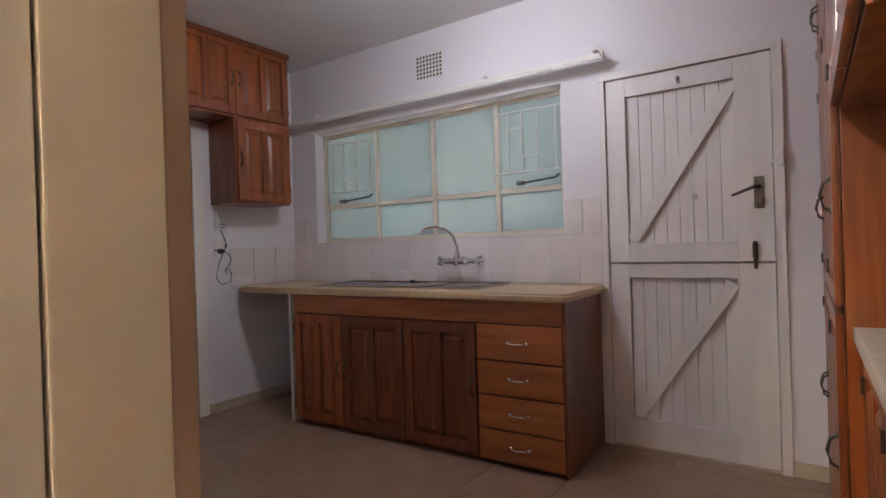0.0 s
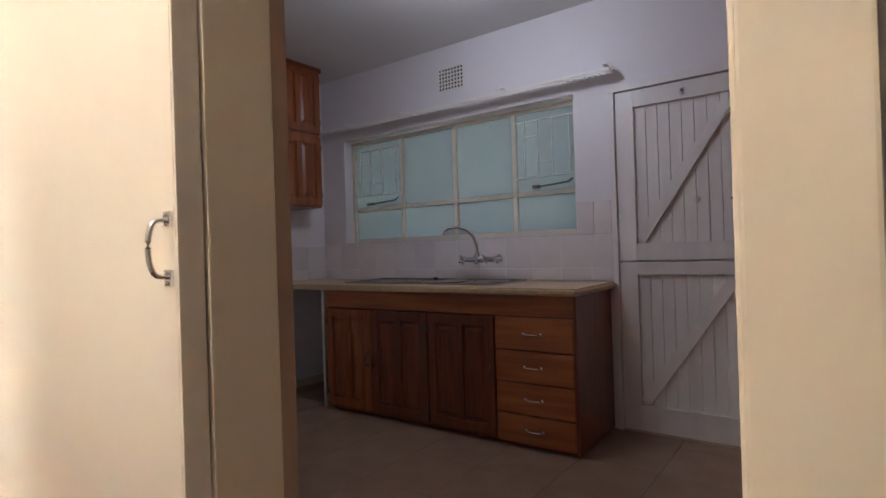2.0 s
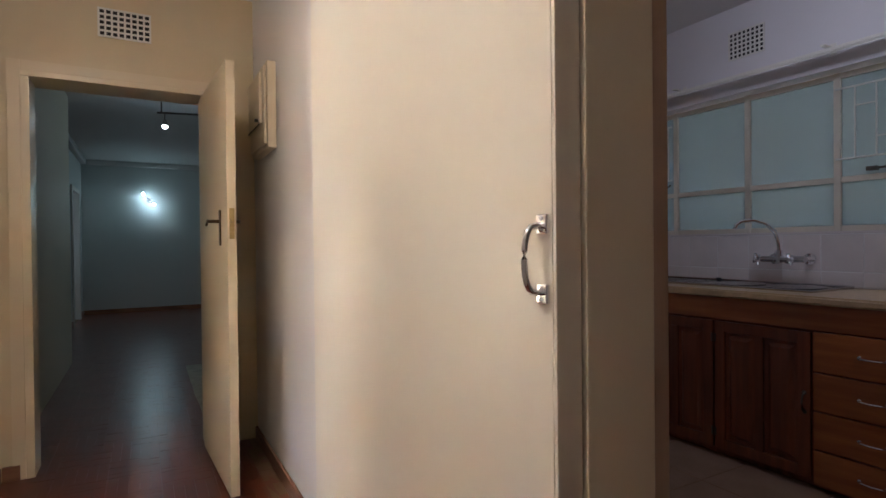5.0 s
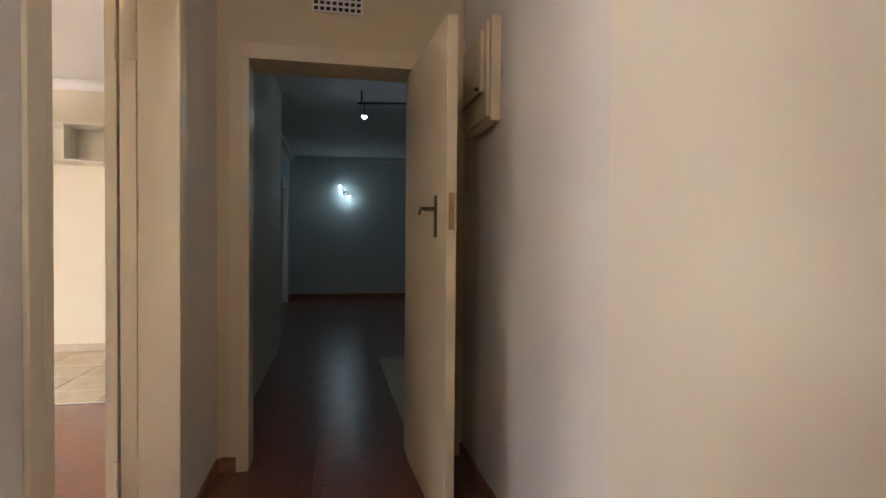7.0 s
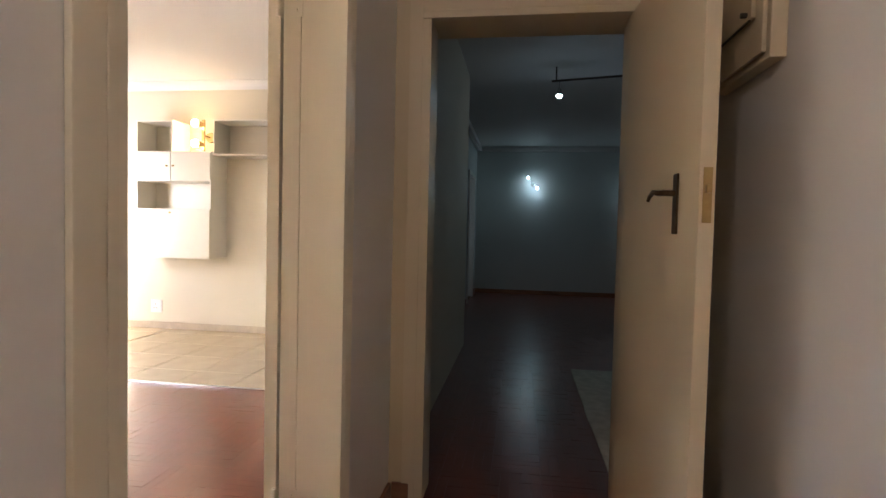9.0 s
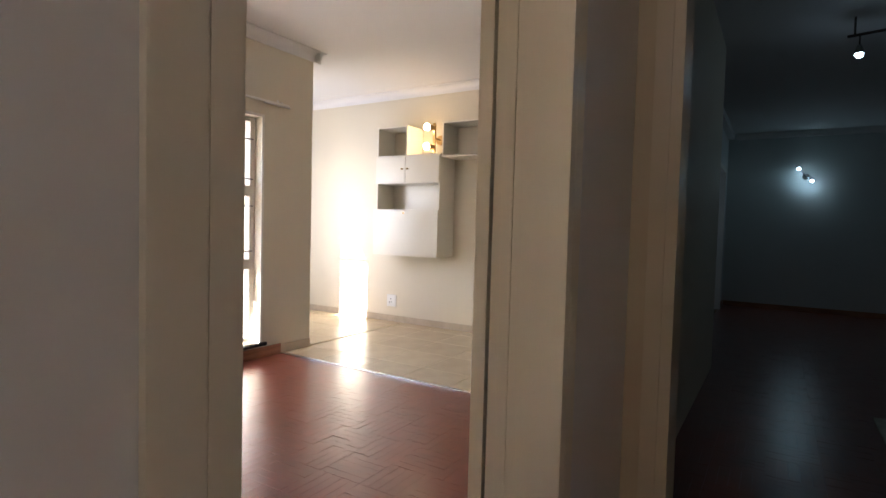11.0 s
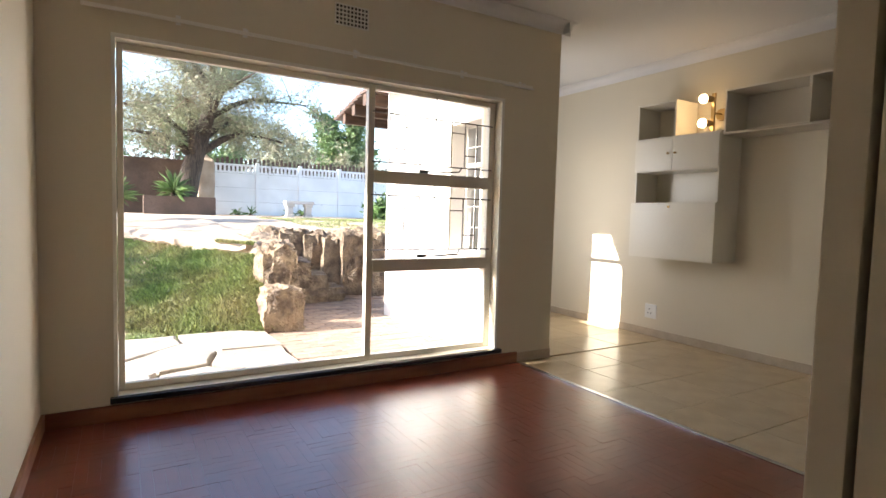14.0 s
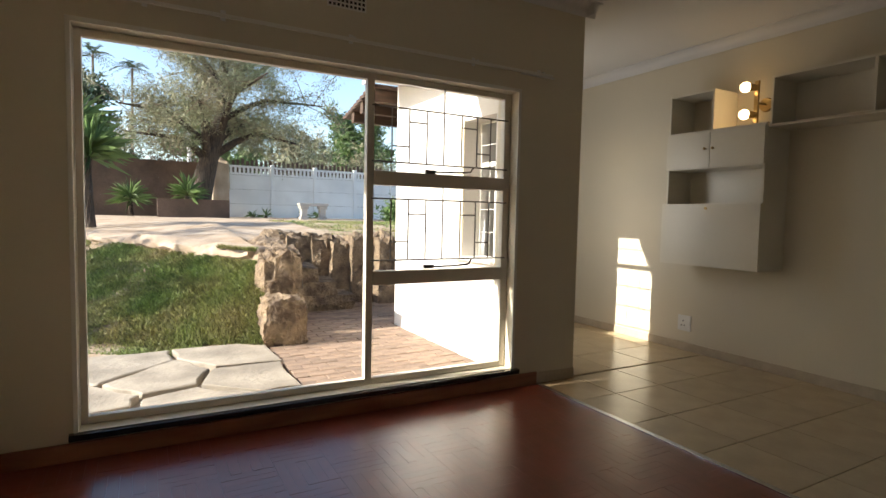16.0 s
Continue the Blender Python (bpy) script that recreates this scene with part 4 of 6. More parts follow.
vent((-3.355, 0.03, 2.28), (0, 1, 0), (1, 0, 0), 0.24, 0.145, 8, 5)

# living-room door frame and its door folded back against the wall
steel_frame("door_frame_living", "x", -2.721, -1.757, HY0 - 0.18, HY0, 2.05, CREAM_PAINT, "cream painted steel frame of the living room doorway")
ld = tagged(thing("door_living", (0, 0, 0), "cream painted flush door folded fully back against the living room wall", "door"), kind="structure")
lbox("leaf", -3.50, -2.70, -0.782, -0.742, 0.012, 2.02, CREAM_PAINT, ld)
for z in (0.25, 1.78):
    bm = bmesh.new()
    rod(bm, (-2.676, -0.737, z), (-2.676, -0.737, z + 0.10), 0.007, 10)
    box(bm, -2.692, -2.674, -0.732, -0.7305, z, z + 0.1, 0.001)
    box(bm, -2.6845, -2.6825, -0.70, -0.665, z, z + 0.1, 0.001)
    for k in range(3):
        ball(bm, (-2.682, -0.683, z + 0.02 + 0.03 * k), 0.004, 6)
    part("hinge", bm, CREAM_PAINT, ld, "overpainted steel hinge")
lever_set(ld, -3.40, -0.783, 1.05, -1, 1)


def skirting(name, runs, mat, label, h=0.075, t=0.016):
    s = tagged(new(name), label, "skirting", "", "structure")
    for x0, y0, x1, y1, side in runs:
        bm = bmesh.new()
        if y0 == y1:
            lo, hi = sorted((y0 + side * 0.001, y0 + side * t))
            box(bm, min(x0, x1), max(x0, x1), lo, hi, 0.0, h, 0.004)
        else:
            lo, hi = sorted((x0 + side * 0.001, x0 + side * t))
            box(bm, lo, hi, min(y0, y1), max(y0, y1), 0.0, h, 0.004)
        part("run", bm, mat, s)
    return s


skirting("skirting_hall", [(-3.34, HY1, -1.56, HY1, -1), (-3.34, HY0, -2.76, HY0, 1), (-1.72, HY0, 2.4, HY0, 1), (-3.355, -0.523, -3.355, -0.45, 1)],
         SKIRT, "brown varnished timber skirting in the hall")

# ---- room beyond the hall ----
skirting("skirting_dark", [(DX, -0.80, DX, 3.8, 1), (-9.42, -0.82, -3.6, -0.82, 1), (DX + 0.02, -0.82, -10.48, -0.82, 1)], SKIRT, "brown varnished timber skirting in the unlit room", 0.08)
cor = tagged(new("cornice_dark"), "white plaster cornice in the unlit room", "cornice", "", "structure")
lbox("run", DX + 0.001, DX + 0.09, -0.72, 3.8, 2.57, 2.659, CEILING, cor, "", 0.03)
lbox("run", DX + 0.091, -3.60, -0.819, -0.73, 2.57, 2.659, CEILING, cor, "", 0.03)
fd = tagged(new("door_frame_dark"), "white painted door frame in the side wall of the unlit room", "door frame", "", "structure")
for x0, x1 in ((-10.46, -10.39), (-9.51, -9.43)):
    lbox("jamb", x0, x1, -0.90, -0.795, 0, 2.08, TRIM, fd)
lbox("head", -10.388, -9.512, -0.90, -0.795, 2.02, 2.08, TRIM, fd)
sw = thing("light_switch", (0, 0, 0), "dark light switch plate on the side wall", "switch")
lbox("plate", -8.75, -8.67, -0.819, -0.808, 1.22, 1.38, BLACK_PLASTIC, sw)
lbox("rocker", -8.72, -8.70, -0.8075, -0.803, 1.28, 1.31, PLASTIC, sw)
bm = bmesh.new()
box(bm, -5.72, -3.72, 0.44, 1.75, 0.0005, 0.010, 0.004)
bmesh.ops.subdivide_edges(bm, edges=[e for e in bm.edges if e.calc_length() > 1], cuts=14, use_grid_fill=True)
for v in bm.verts:
    v.co.x += 0.02 * noise.noise(v.co * 2.0)
    v.co.y += 0.015 * noise.noise(v.co * 2.5 + Vector((3, 1, 0)))
tagged(finish("rug", bm, RUG), "pale woven rug lying on the dark wood floor", "rug")


def bulb_head(parent, at, way, glow_mat, metal=STEEL):
    """A small spotlight: a flared cup with a lit bulb in its mouth."""
    at, way = Vector(at), Vector(way).normalized()
    bm = bmesh.new()
    rod(bm, at - way * 0.05, at + way * 0.012, 0.014, 14, 0.034)
    h = part("spot_head", bm, metal, parent, "", True)
    bm = bmesh.new()
    ball(bm, at + way * 0.014, 0.026, 12)
    part("bulb", bm, glow_mat, h, "lit bulb", True)


tl = thing("track_light", (0, 0, 0), "dark ceiling bar light with small lit spotlights", "lamp")
bm = bmesh.new()
rod(bm, (-6.2, 0.24, 2.53), (-5.9, 1.55, 2.53), 0.010, 10)
part("bar", bm, PEWTER, tl)
for x, y in ((-6.19, 0.28), (-5.95, 1.35)):
    bm = bmesh.new()
    rod(bm, (x, y, 2.52), (x, y, 2.658), 0.007, 8)
    part("stem", bm, PEWTER, tl)
for x, y in ((-6.19, 0.31), (-6.04, 0.95), (-5.93, 1.45)):
    bm = bmesh.new()
    rod(bm, (x, y, 2.45), (x, y, 2.52), 0.005, 8)
    part("drop", bm, PEWTER, tl)
    bulb_head(tl, (x, y, 2.41), (0.1, 0.0, -1), COOL_GLOW)


def wall_spots(y, group):
    w = thing("wall_lamp", (DX, y, 1.98), "steel wall lamp with two small lit spotlights", "lamp", group)
    bm = bmesh.new()
    rod(bm, (0.001, 0, 0.01), (0.02, 0, 0.01), 0.045, 20)
    part("rose", bm, STEEL, w, "", True)
    bm = bmesh.new()
    tube(bm, [(0.09, -0.09, 0.13), (0.05, -0.01, 0.02), (0.02, 0, 0.01)], 0.008, 8)
    tube(bm, [(0.02, 0, 0.01), (0.05, 0.04, -0.02), (0.09, 0.06, -0.04)], 0.008, 8)
    part("arm", bm, STEEL, w)
    bulb_head(w, (0.13, -0.10, 0.13), (0.3, 0.2, -0.5), COOL_GLOW)
    bulb_head(w, (0.13, 0.07, -0.05), (0.3, 0.1, -0.6), COOL_GLOW)


wall_spots(0.2, "wall spotlights")
wall_spots(1.95, "wall spotlights")


# ---- living room ----
# large steel garden window
GY = -3.83
win = tagged(new("window_garden"), "cream painted steel garden window, a fixed pane beside three barred lights", "window", "", "structure")
A0, A1, AM, B0, B1 = -4.438, -1.992, -3.435, 0.135, 1.98
for x, w in ((A0, 0.05), (AM - 0.022, 0.045), (A1 - 0.032, 0.03)):
    lbox("frame_stile", x, x + w, GY - 0.02, GY + 0.025, B0, B1, WINDOW_STEEL, win, "", 0.004)
for z, zz in ((B0, B0 + 0.035), (B1 - 0.035, B1)):
    lbox("frame_rail", A0 + 0.051, AM - 0.0225, GY - 0.02, GY + 0.025, z, zz, WINDOW_STEEL, win, "", 0.003)
    lbox("frame_rail", AM + 0.0235, A1 - 0.033, GY - 0.018, GY + 0.023, z, zz, WINDOW_STEEL, win, "", 0.003)
for z in (1.335, 0.735):
    lbox("transom", A0 + 0.051, AM - 0.0225, GY - 0.022, GY + 0.03, z, z + 0.085, WINDOW_STEEL, win, "", 0.006)
pane = lbox("pane", AM + 0.02, A1 - 0.03, GY - 0.003, GY + 0.003, B0 + 0.03, B1 - 0.03, CLEAR, win, "clear glass pane", 0)
pane.visible_shadow = False
for z, zz in ((B0 + 0.03, 0.738), (0.815, 1.338), (1.415, B1 - 0.03)):
    p = lbox("pane", A0 + 0.045, AM - 0.018, GY - 0.003, GY + 0.003, z, zz, CLEAR, win, "clear glass pane", 0)
    p.visible_shadow = False
XS = (-3.565, -3.68, -3.80, -3.92, -4.05, -4.165, -4.27)
for z0, z1, zt in ((1.475, 1.80, 1.945), (0.885, 1.255, 1.335)):
    bm = bmesh.new()
    by = GY + 0.035
    for z in (z0, z1):
        rod(bm, (A0 + 0.03, by, z), (AM - 0.005, by, z), 0.0048, 6)
    for i, x in enumerate(XS):
        a, b = z0, z1
        if i == 3:
            b = zt
        rod(bm, (x, by, a), (x, by, b), 0.0045, 6)
    h = z1 - z0
    for i, f in ((0, 0.30), (1, 0.76), (4, 0.76), (5, 0.28)):
        rod(bm, (XS[i], by, z0 + h * f), (XS[i + 1], by, z0 + h * f), 0.0045, 6)
    part("burglar_bars", bm, BURGLAR, win, "grey steel burglar bars in a stepped pattern")
    bm = bmesh.new()
    zs = z0 - 0.045
    tube(bm, [(-3.80, by - 0.005, zs + 0.002), (-3.86, by + 0.02, zs), (-4.02, by + 0.03, zs + 0.004), (-4.10, by + 0.035, zs + 0.012), (-4.125, by + 0.03, zs + 0.045)], 0.006, 6)
    box(bm, -3.86, -3.79, GY + 0.03, by + 0.012, zs - 0.012, zs + 0.012, 0.002)
    part("casement_stay", bm, PEWTER, win, "dark metal window stay")
bm = bmesh.new()
box(bm, -4.49, -1.955, GY + 0.027, LY + 0.035, 0.098, 0.128, 0.004)
tagged(finish("window_sill", bm, SLATE), "polished black slate window sill", "sill", "", "structure")
# reveal moulding round the opening
rv = tagged(new("window_trim"), "cream plaster reveal edge round the garden window", "trim", "", "structure")
lbox("edge", -1.992, -1.972, LY + 0.001, LY + 0.010, 0.129, 2.0, TRIM, rv)
lbox("edge", -4.46, -4.4385, LY + 0.001, LY + 0.010, 0.129, 2.0, TRIM, rv)
lbox("edge", -4.46, -1.972, LY + 0.001, LY + 0.010, 1.982, 2.005, TRIM, rv)

vent((-3.255, LY, 2.285), (1, 0, 0), (0, 1, 0), 0.215, 0.125, 9, 5)

# curtain track
ct = thing("curtain_track", (0, 0, 0), "thin white curtain track on small brackets over the garden window", "curtain track")
bm = bmesh.new()
box(bm, -4.68, -1.85, LY + 0.045, LY + 0.058, 2.10, 2.118, 0.002)
part("rail", bm, TRIM, ct)
lbox("runner_end", -4.69, -4.42, LY + 0.04, LY + 0.063, 2.092, 2.0995, PLASTIC, ct, "", 0.001)
for x in (-2.28, -2.62, -3.28, -4.08, -4.60):
    bm = bmesh.new()
    box(bm, x - 0.008, x + 0.008, LY + 0.001, LY + 0.060, 2.119, 2.127, 0.001)
    box(bm, x - 0.012, x + 0.012, LY + 0.001, LY + 0.006, 2.10, 2.15, 0.001)
    part("bracket", bm, PLASTIC, ct)


def cornice(name, a, b, out, z=LC, size=0.085):
    """A cove moulding from a to b along a wall; out points into the room."""
    a, b, out = Vector((*a, 0)), Vector((*b, 0)), Vector((*out, 0))
    prof = [(0.0, -size), (0.006, -size), (0.010, -size * 0.86)]
    prof += [(0.010 + (size * 0.86) * (1 - math.cos(t)), -size * 0.86 + (size * 0.76) * math.sin(t)) for t in [k * math.pi / 14 for k in range(1, 8)]]
    prof += [(size, -0.004), (size, 0.0), (0.0, 0.0)]
    bm = bmesh.new()
    rings = [[bm.verts.new(p + out * (u + 0.001) + Vector((0, 0, z - 0.001 + w))) for u, w in prof] for p in (a, b)]
    n = len(prof)
    for k in range(n):
        bm.faces.new((rings[0][k], rings[0][(k + 1) % n], rings[1][(k + 1) % n], rings[1][k]))
    bm.faces.new(rings[0])
    bm.faces.new(rings[1][::-1])
    return tagged(finish(name, bm, CEILING, True), "white plaster cove cornice", "cornice", "", "structure")


cornice("cornice_south", (-1.66, LY), (PX - 0.085, LY), (0, 1))
cornice("cornice_pier", (PX, LY + 0.085), (PX, -6.2), (-1, 0))
cornice("cornice_far", (FX, -6.2), (FX, HY0 - 0.18), (1, 0))
cornice("cornice_east", (-1.66, HY0 - 0.18), (-1.66, LY + 0.087), (-1, 0))

skirting("skirting_living", [(-1.677, LY, -4.655, LY, 1), (-1.66, LY, -1.66, HY0 - 0.18, -1)], SKIRT, "red-brown timber skirting in the living room", 0.085)
skirting("skirting_tile", [(-4.657, LY, PX, LY, 1), (PX, LY, PX, -6.2, -1), (FX, -6.2, FX, HY0 - 0.18, 1)], SKIRT_TILE, "beige tile skirting in the dining area", 0.075, 0.012)
block("floor_strip", -4.672, -4.640, LY + 0.018, HY0 - 0.19, 0.0005, 0.007, STEEL, None, "metal strip between parquet and tiles", 0.002, "structure", "trim")

# wall shelving
SX = -6.2
wu = thing("wall_unit", (0, 0, 0), "white laminate wall unit with niches, small doors and drop front", "wall unit")
y0, y1, ys = -3.945, -3.112, -3.545


def board(parent, name, a, b, c, d, e, f, mat=SHELF_WHITE):
    return lbox(name, a, b, c, d, e, f, mat, parent, "", 0.0015)


board(wu, "side", FX + 0.002, SX, y0, y0 + 0.017, 0.80, 2.205)
board(wu, "side", FX + 0.002, SX, y1 - 0.017, y1, 0.80, 1.870)
board(wu, "divider", FX + 0.002, SX, ys - 0.008, ys + 0.008, 1.8875, 2.2045)
board(wu, "top", FX + 0.002, SX - 0.002, y0 + 0.018, ys - 0.009, 2.188, 2.204)
board(wu, "shelf", FX + 0.002, SX, y0 + 0.018, y1, 1.871, 1.887)
board(wu, "shelf", FX + 0.002, SX, y0 + 0.018, y1 - 0.018, 1.580, 1.596)
board(wu, "shelf", FX + 0.002, SX, y0 + 0.018, y1 - 0.018, 1.285, 1.301)
board(wu, "base", FX + 0.002, SX, y0 + 0.018, y1 - 0.018, 0.80, 0.816)
board(wu, "back", FX + 0.0025, FX + 0.008, y0 + 0.018, y1 - 0.018, 0.817, 1.870)
for a, b, ky in ((y0 + 0.002, ys - 0.002, ys - 0.035), (ys + 0.002, y1 - 0.002, ys + 0.035)):
    d = board(wu, "door", SX + 0.001, SX + 0.018, a, b, 1.588, 1.868)
    bm = bmesh.new()
    rod(bm, (SX + 0.018, ky, 1.735), (SX + 0.034, ky, 1.735), 0.006, 10)
    ball(bm, (SX + 0.038, ky, 1.735), 0.011, 10)
    part("knob", bm, BRASS, d, "", True)
d = board(wu, "drop_front", SX + 0.001, SX + 0.030, y0 - 0.012, y1 + 0.002, 0.798, 1.298)
bm = bmesh.new()
rod(bm, (SX + 0.030, ys, 1.262), (SX + 0.040, ys, 1.262), 0.011, 14)
part("lock", bm, BRASS, d, "small brass lock")
su = thing("wall_shelf", (0, 0, 0), "long open white laminate wall shelf with dividers", "shelf")
sy0, sy1 = -3.095, -1.25
board(su, "top", FX + 0.002, SX, sy0, sy1, 2.190, 2.207)
board(su, "bottom", FX + 0.002, SX + 0.004, sy0 + 0.001, sy1, 1.845, 1.863, SHELF_EDGE)
for y in (sy0, -2.475, -1.86, sy1 - 0.017):
    board(su, "divider", FX + 0.002, SX - 0.001, y, y + 0.017, 1.8635, 2.1895)
board(su, "back", FX + 0.0025, FX + 0.007, sy0 + 0.018, sy1 - 0.018, 1.8635, 2.1895)

# two-bulb wall lamp in the gap of the unit
wl = thing("wall_lamp", (FX, -3.30, 2.07), "brass wall lamp with two warm lit bulbs above the wall unit", "lamp")
bm = bmesh.new()
rod(bm, (0.001, 0, 0), (0.02, 0, 0), 0.055, 22, 0.05)
part("rose", bm, BRASS, wl, "", True)
bm = bmesh.new()
rod(bm, (0.02, 0, 0), (0.13, 0, 0), 0.009, 10)
box(bm, 0.125, 0.145, -0.016, 0.016, -0.165, 0.165, 0.004)
part("bar", bm, BRASS, wl)
for z in (0.115, -0.09):
    bm = bmesh.new()
    rod(bm, (0.145, -0.005, z), (0.20, -0.03, z), 0.024, 14, 0.03)
    c = part("cup", bm, BRASS, wl, "", True)
    bm = bmesh.new()
    ball(bm, (0.212, -0.045, z), 0.040, 16)
    part("bulb", bm, WARM_GLOW, c, "warm lit globe bulb", True)

ls = thing("wall_socket", (0, 0, 0), "white plastic wall socket above the tile skirting", "socket", "wall sockets")
lbox("plate", FX + 0.001, FX + 0.011, -3.99, -3.86, 0.175, 0.315, PLASTIC, ls, "", 0.003)
for dy, dz in ((0.0, 0.03), (-0.016, -0.01), (0.016, -0.01)):
    bm = bmesh.new()
    rod(bm, (FX + 0.0105, -3.935 + dy, 0.235 + dz), (FX + 0.0125, -3.935 + dy, 0.235 + dz), 0.006, 8)
    part("pin_hole", bm, BLACK_PLASTIC, ls)
lbox("switch", FX + 0.011, FX + 0.016, -3.892, -3.872, 0.235, 0.265, PLASTIC, ls)

# ---- garden ----
# the wing's window and roof edge
wing = tagged(new("window_wing"), "white steel cottage-pane window in the outer wall of the wing", "window", "", "structure")
gx = PX + 0.06
bm = bmesh.new()
for y in (-4.938, -4.78, -4.63, -4.485):
    box(bm, gx - 0.004, gx + 0.010, y, y + (0.022 if y in (-4.938, -4.485) else 0.005), 0.802, 1.998, 0)
for z in (0.802, 1.02, 1.22, 1.42, 1.60, 1.79, 1.978):
    box(bm, gx - 0.003, gx + 0.009, -4.938, -4.463, z, z + (0.04 if z == 1.60 else 0.005), 0)
part("window_frame", bm, OUT_WHITE, wing)
p = lbox("pane", gx, gx + 0.004, -4.93, -4.48, 0.81, 1.985, CLEAR, wing, "", 0)
p.visible_shadow = False
lbox("window_sill", gx + 0.02, PX + 0.29, -5.06, -4.42, 0.775, 0.799, OUT_WHITE, wing)
lbox("reveal_strip", PX + 0.2305, PX + 0.245, -5.06, -4.942, 0.80, 2.02, CREAM_PAINT, wing, "cream painted strip")
soff = tagged(new("roof_edge"), "white painted eaves boards over the wing wall", "eaves", "", "structure")
lbox("soffit", PX + 0.231, PX + 0.62, -6.43, LY - 0.24, 2.60, 2.64, OUT_WHITE, soff)
lbox("fascia", PX + 0.621, PX + 0.65, -6.43, LY - 0.24, 2.56, 2.75, OUT_WHITE, soff)
# unseen soffit over the garden window, its edge slanted to taper the sun patch
bm = bmesh.new()
eave = [(PX + 0.66, LY - 0.235), (PX + 0.66, -4.664 + 0.175 * (PX + 3.66)), (-1.2, -4.349), (-1.2, LY - 0.235)]
lo, hi = [bm.verts.new((x, y, 2.60)) for x, y in eave], [bm.verts.new((x, y, 2.66)) for x, y in eave]
bm.faces.new(lo[::-1])
bm.faces.new(hi)
for k in range(4):
    bm.faces.new((lo[k], lo[(k + 1) % 4], hi[(k + 1) % 4], hi[k]))
part("soffit", bm, OUT_WHITE, soff)
porch = tagged(new("porch_roof"), "dark brown timber gable overhang of the roof", "roof", "", "structure")
for k in range(9):
    lbox("roof_board", -7.2, -4.50 - 0.045 * k, -6.70 - 0.24 * k, -6.465 - 0.24 * k, 2.56, 2.60, BROWN_TIMBER, porch)
for k in range(3):
    lbox("rafter", -7.2, -4.52 - 0.14 * k, -6.62 - 0.72 * k, -6.52 - 0.72 * k, 2.42, 2.559, BROWN_TIMBER, porch)


# the ground is one sheet: paving by the house, a lawn bank, and an upper terrace
def ledge_line(x):
    """y of the rock ledge that ends the lawn, for a given x."""
    return -6.95 - (x + 3.35) * 1.88


def ground_z(x, y):
    if y > -4.6:
        return -0.12
    base = -0.12
    if x > -3.45:
        front = -5.95 - 0.62 * max(0.0, (x + 3.2))
        top = ledge_line(min(x, -0.3))
        if y > front:
            return base
        if y > top:
            f = (front - y) / max(0.2, front - top)
            return base + 0.73 * f ** 0.8 + 0.12 * min(1.0, max(0.0, (x + 3.3) / 2)) * f
        return min(0.94, 0.74 + 0.05 * (top - y))
    if x > -4.75:
        if y > -8.4:
            return base
        return min(0.94, 0.76 + 0.05 * (-8.4 - y))
    if y > -8.35:
        return base
    return min(0.94, 0.77 + 0.05 * (-8.35 - y))


xs = [-220, -120, -60, -30, -20, -14, -10, -8, -7] + [-6.5 + 0.125 * k for k in range(69)] + [2.6, 3.5, 5, 8, 12, 20, 40, 90, 220]
ysg = [-3.9, -4.3] + [-4.6 - 0.125 * k for k in range(61)] + [-12.6, -13.5, -15, -17, -19, -22, -26, -32, -45, -70, -120, -250]
bm = bmesh.new()
grid = [[bm.verts.new((x, y, ground_z(x, y) + 0.015 * noise.noise(Vector((x, y, 0)) * 1.5))) for x in xs] for y in ysg]
for j in range(len(ysg) - 1):
    for i in range(len(xs) - 1):
        bm.faces.new((grid[j][i], grid[j][i + 1], grid[j + 1][i + 1], grid[j + 1][i]))
tagged(finish("ground", bm, SOIL, True), "sandy garden soil rising from the house to an upper terrace", "ground", "", "structure")


def rock(name, at, size, seed, mat, label, category, rough=0.12, cuts=5, square=0.35, lean=0.0):
    """A hewn block: a cube made round-cornered and lumpy."""
    bm = bmesh.new()
    bmesh.ops.create_cube(bm, size=1.0)
    bmesh.ops.subdivide_edges(bm, edges=bm.edges, cuts=cuts, use_grid_fill=True)
    off = Vector((seed * 7.1, seed * 3.3, seed * 1.7))
    for v in bm.verts:
        p = v.co * 2
        q = p.lerp(p.normalized() * 1.25, square)
        k = 1 + rough * noise.noise(p * 0.9 + off) + rough * 0.8 * noise.noise(p * 2.3 + off) + rough * 0.7 * noise.noise(p * 5.0 + off)
        v.co = Vector((q.x * k * size[0] / 2 + lean * q.z, q.y * k * size[1] / 2, q.z * k * size[2] / 2))
    ob = finish(name, bm, mat, True)
    ob.location = at
    return tagged(ob, label, category)


rock("stone_block", (-3.42, -6.05, 0.10), (0.40, 0.38, 0.50), 1, STONE, "rough hewn sandstone block at the foot of the garden steps", "stone", 0.15, 15)
rock("stone_block", (-3.50, -6.60, 0.29), (0.40, 0.44, 0.88), 2, STONE, "tall rough sandstone block beside the garden steps", "stone", 0.15, 15)
rock("stone_block", (-3.66, -7.25, 0.30), (0.36, 0.75, 0.92), 3, STONE, "rough sandstone block edging the garden steps", "stone", 0.12, 8)
rock("stone_block", (-3.62, -8.0, 0.32), (0.36, 0.8, 0.95), 4, STONE, "rough sandstone block edging the garden steps", "stone", 0.12, 8)
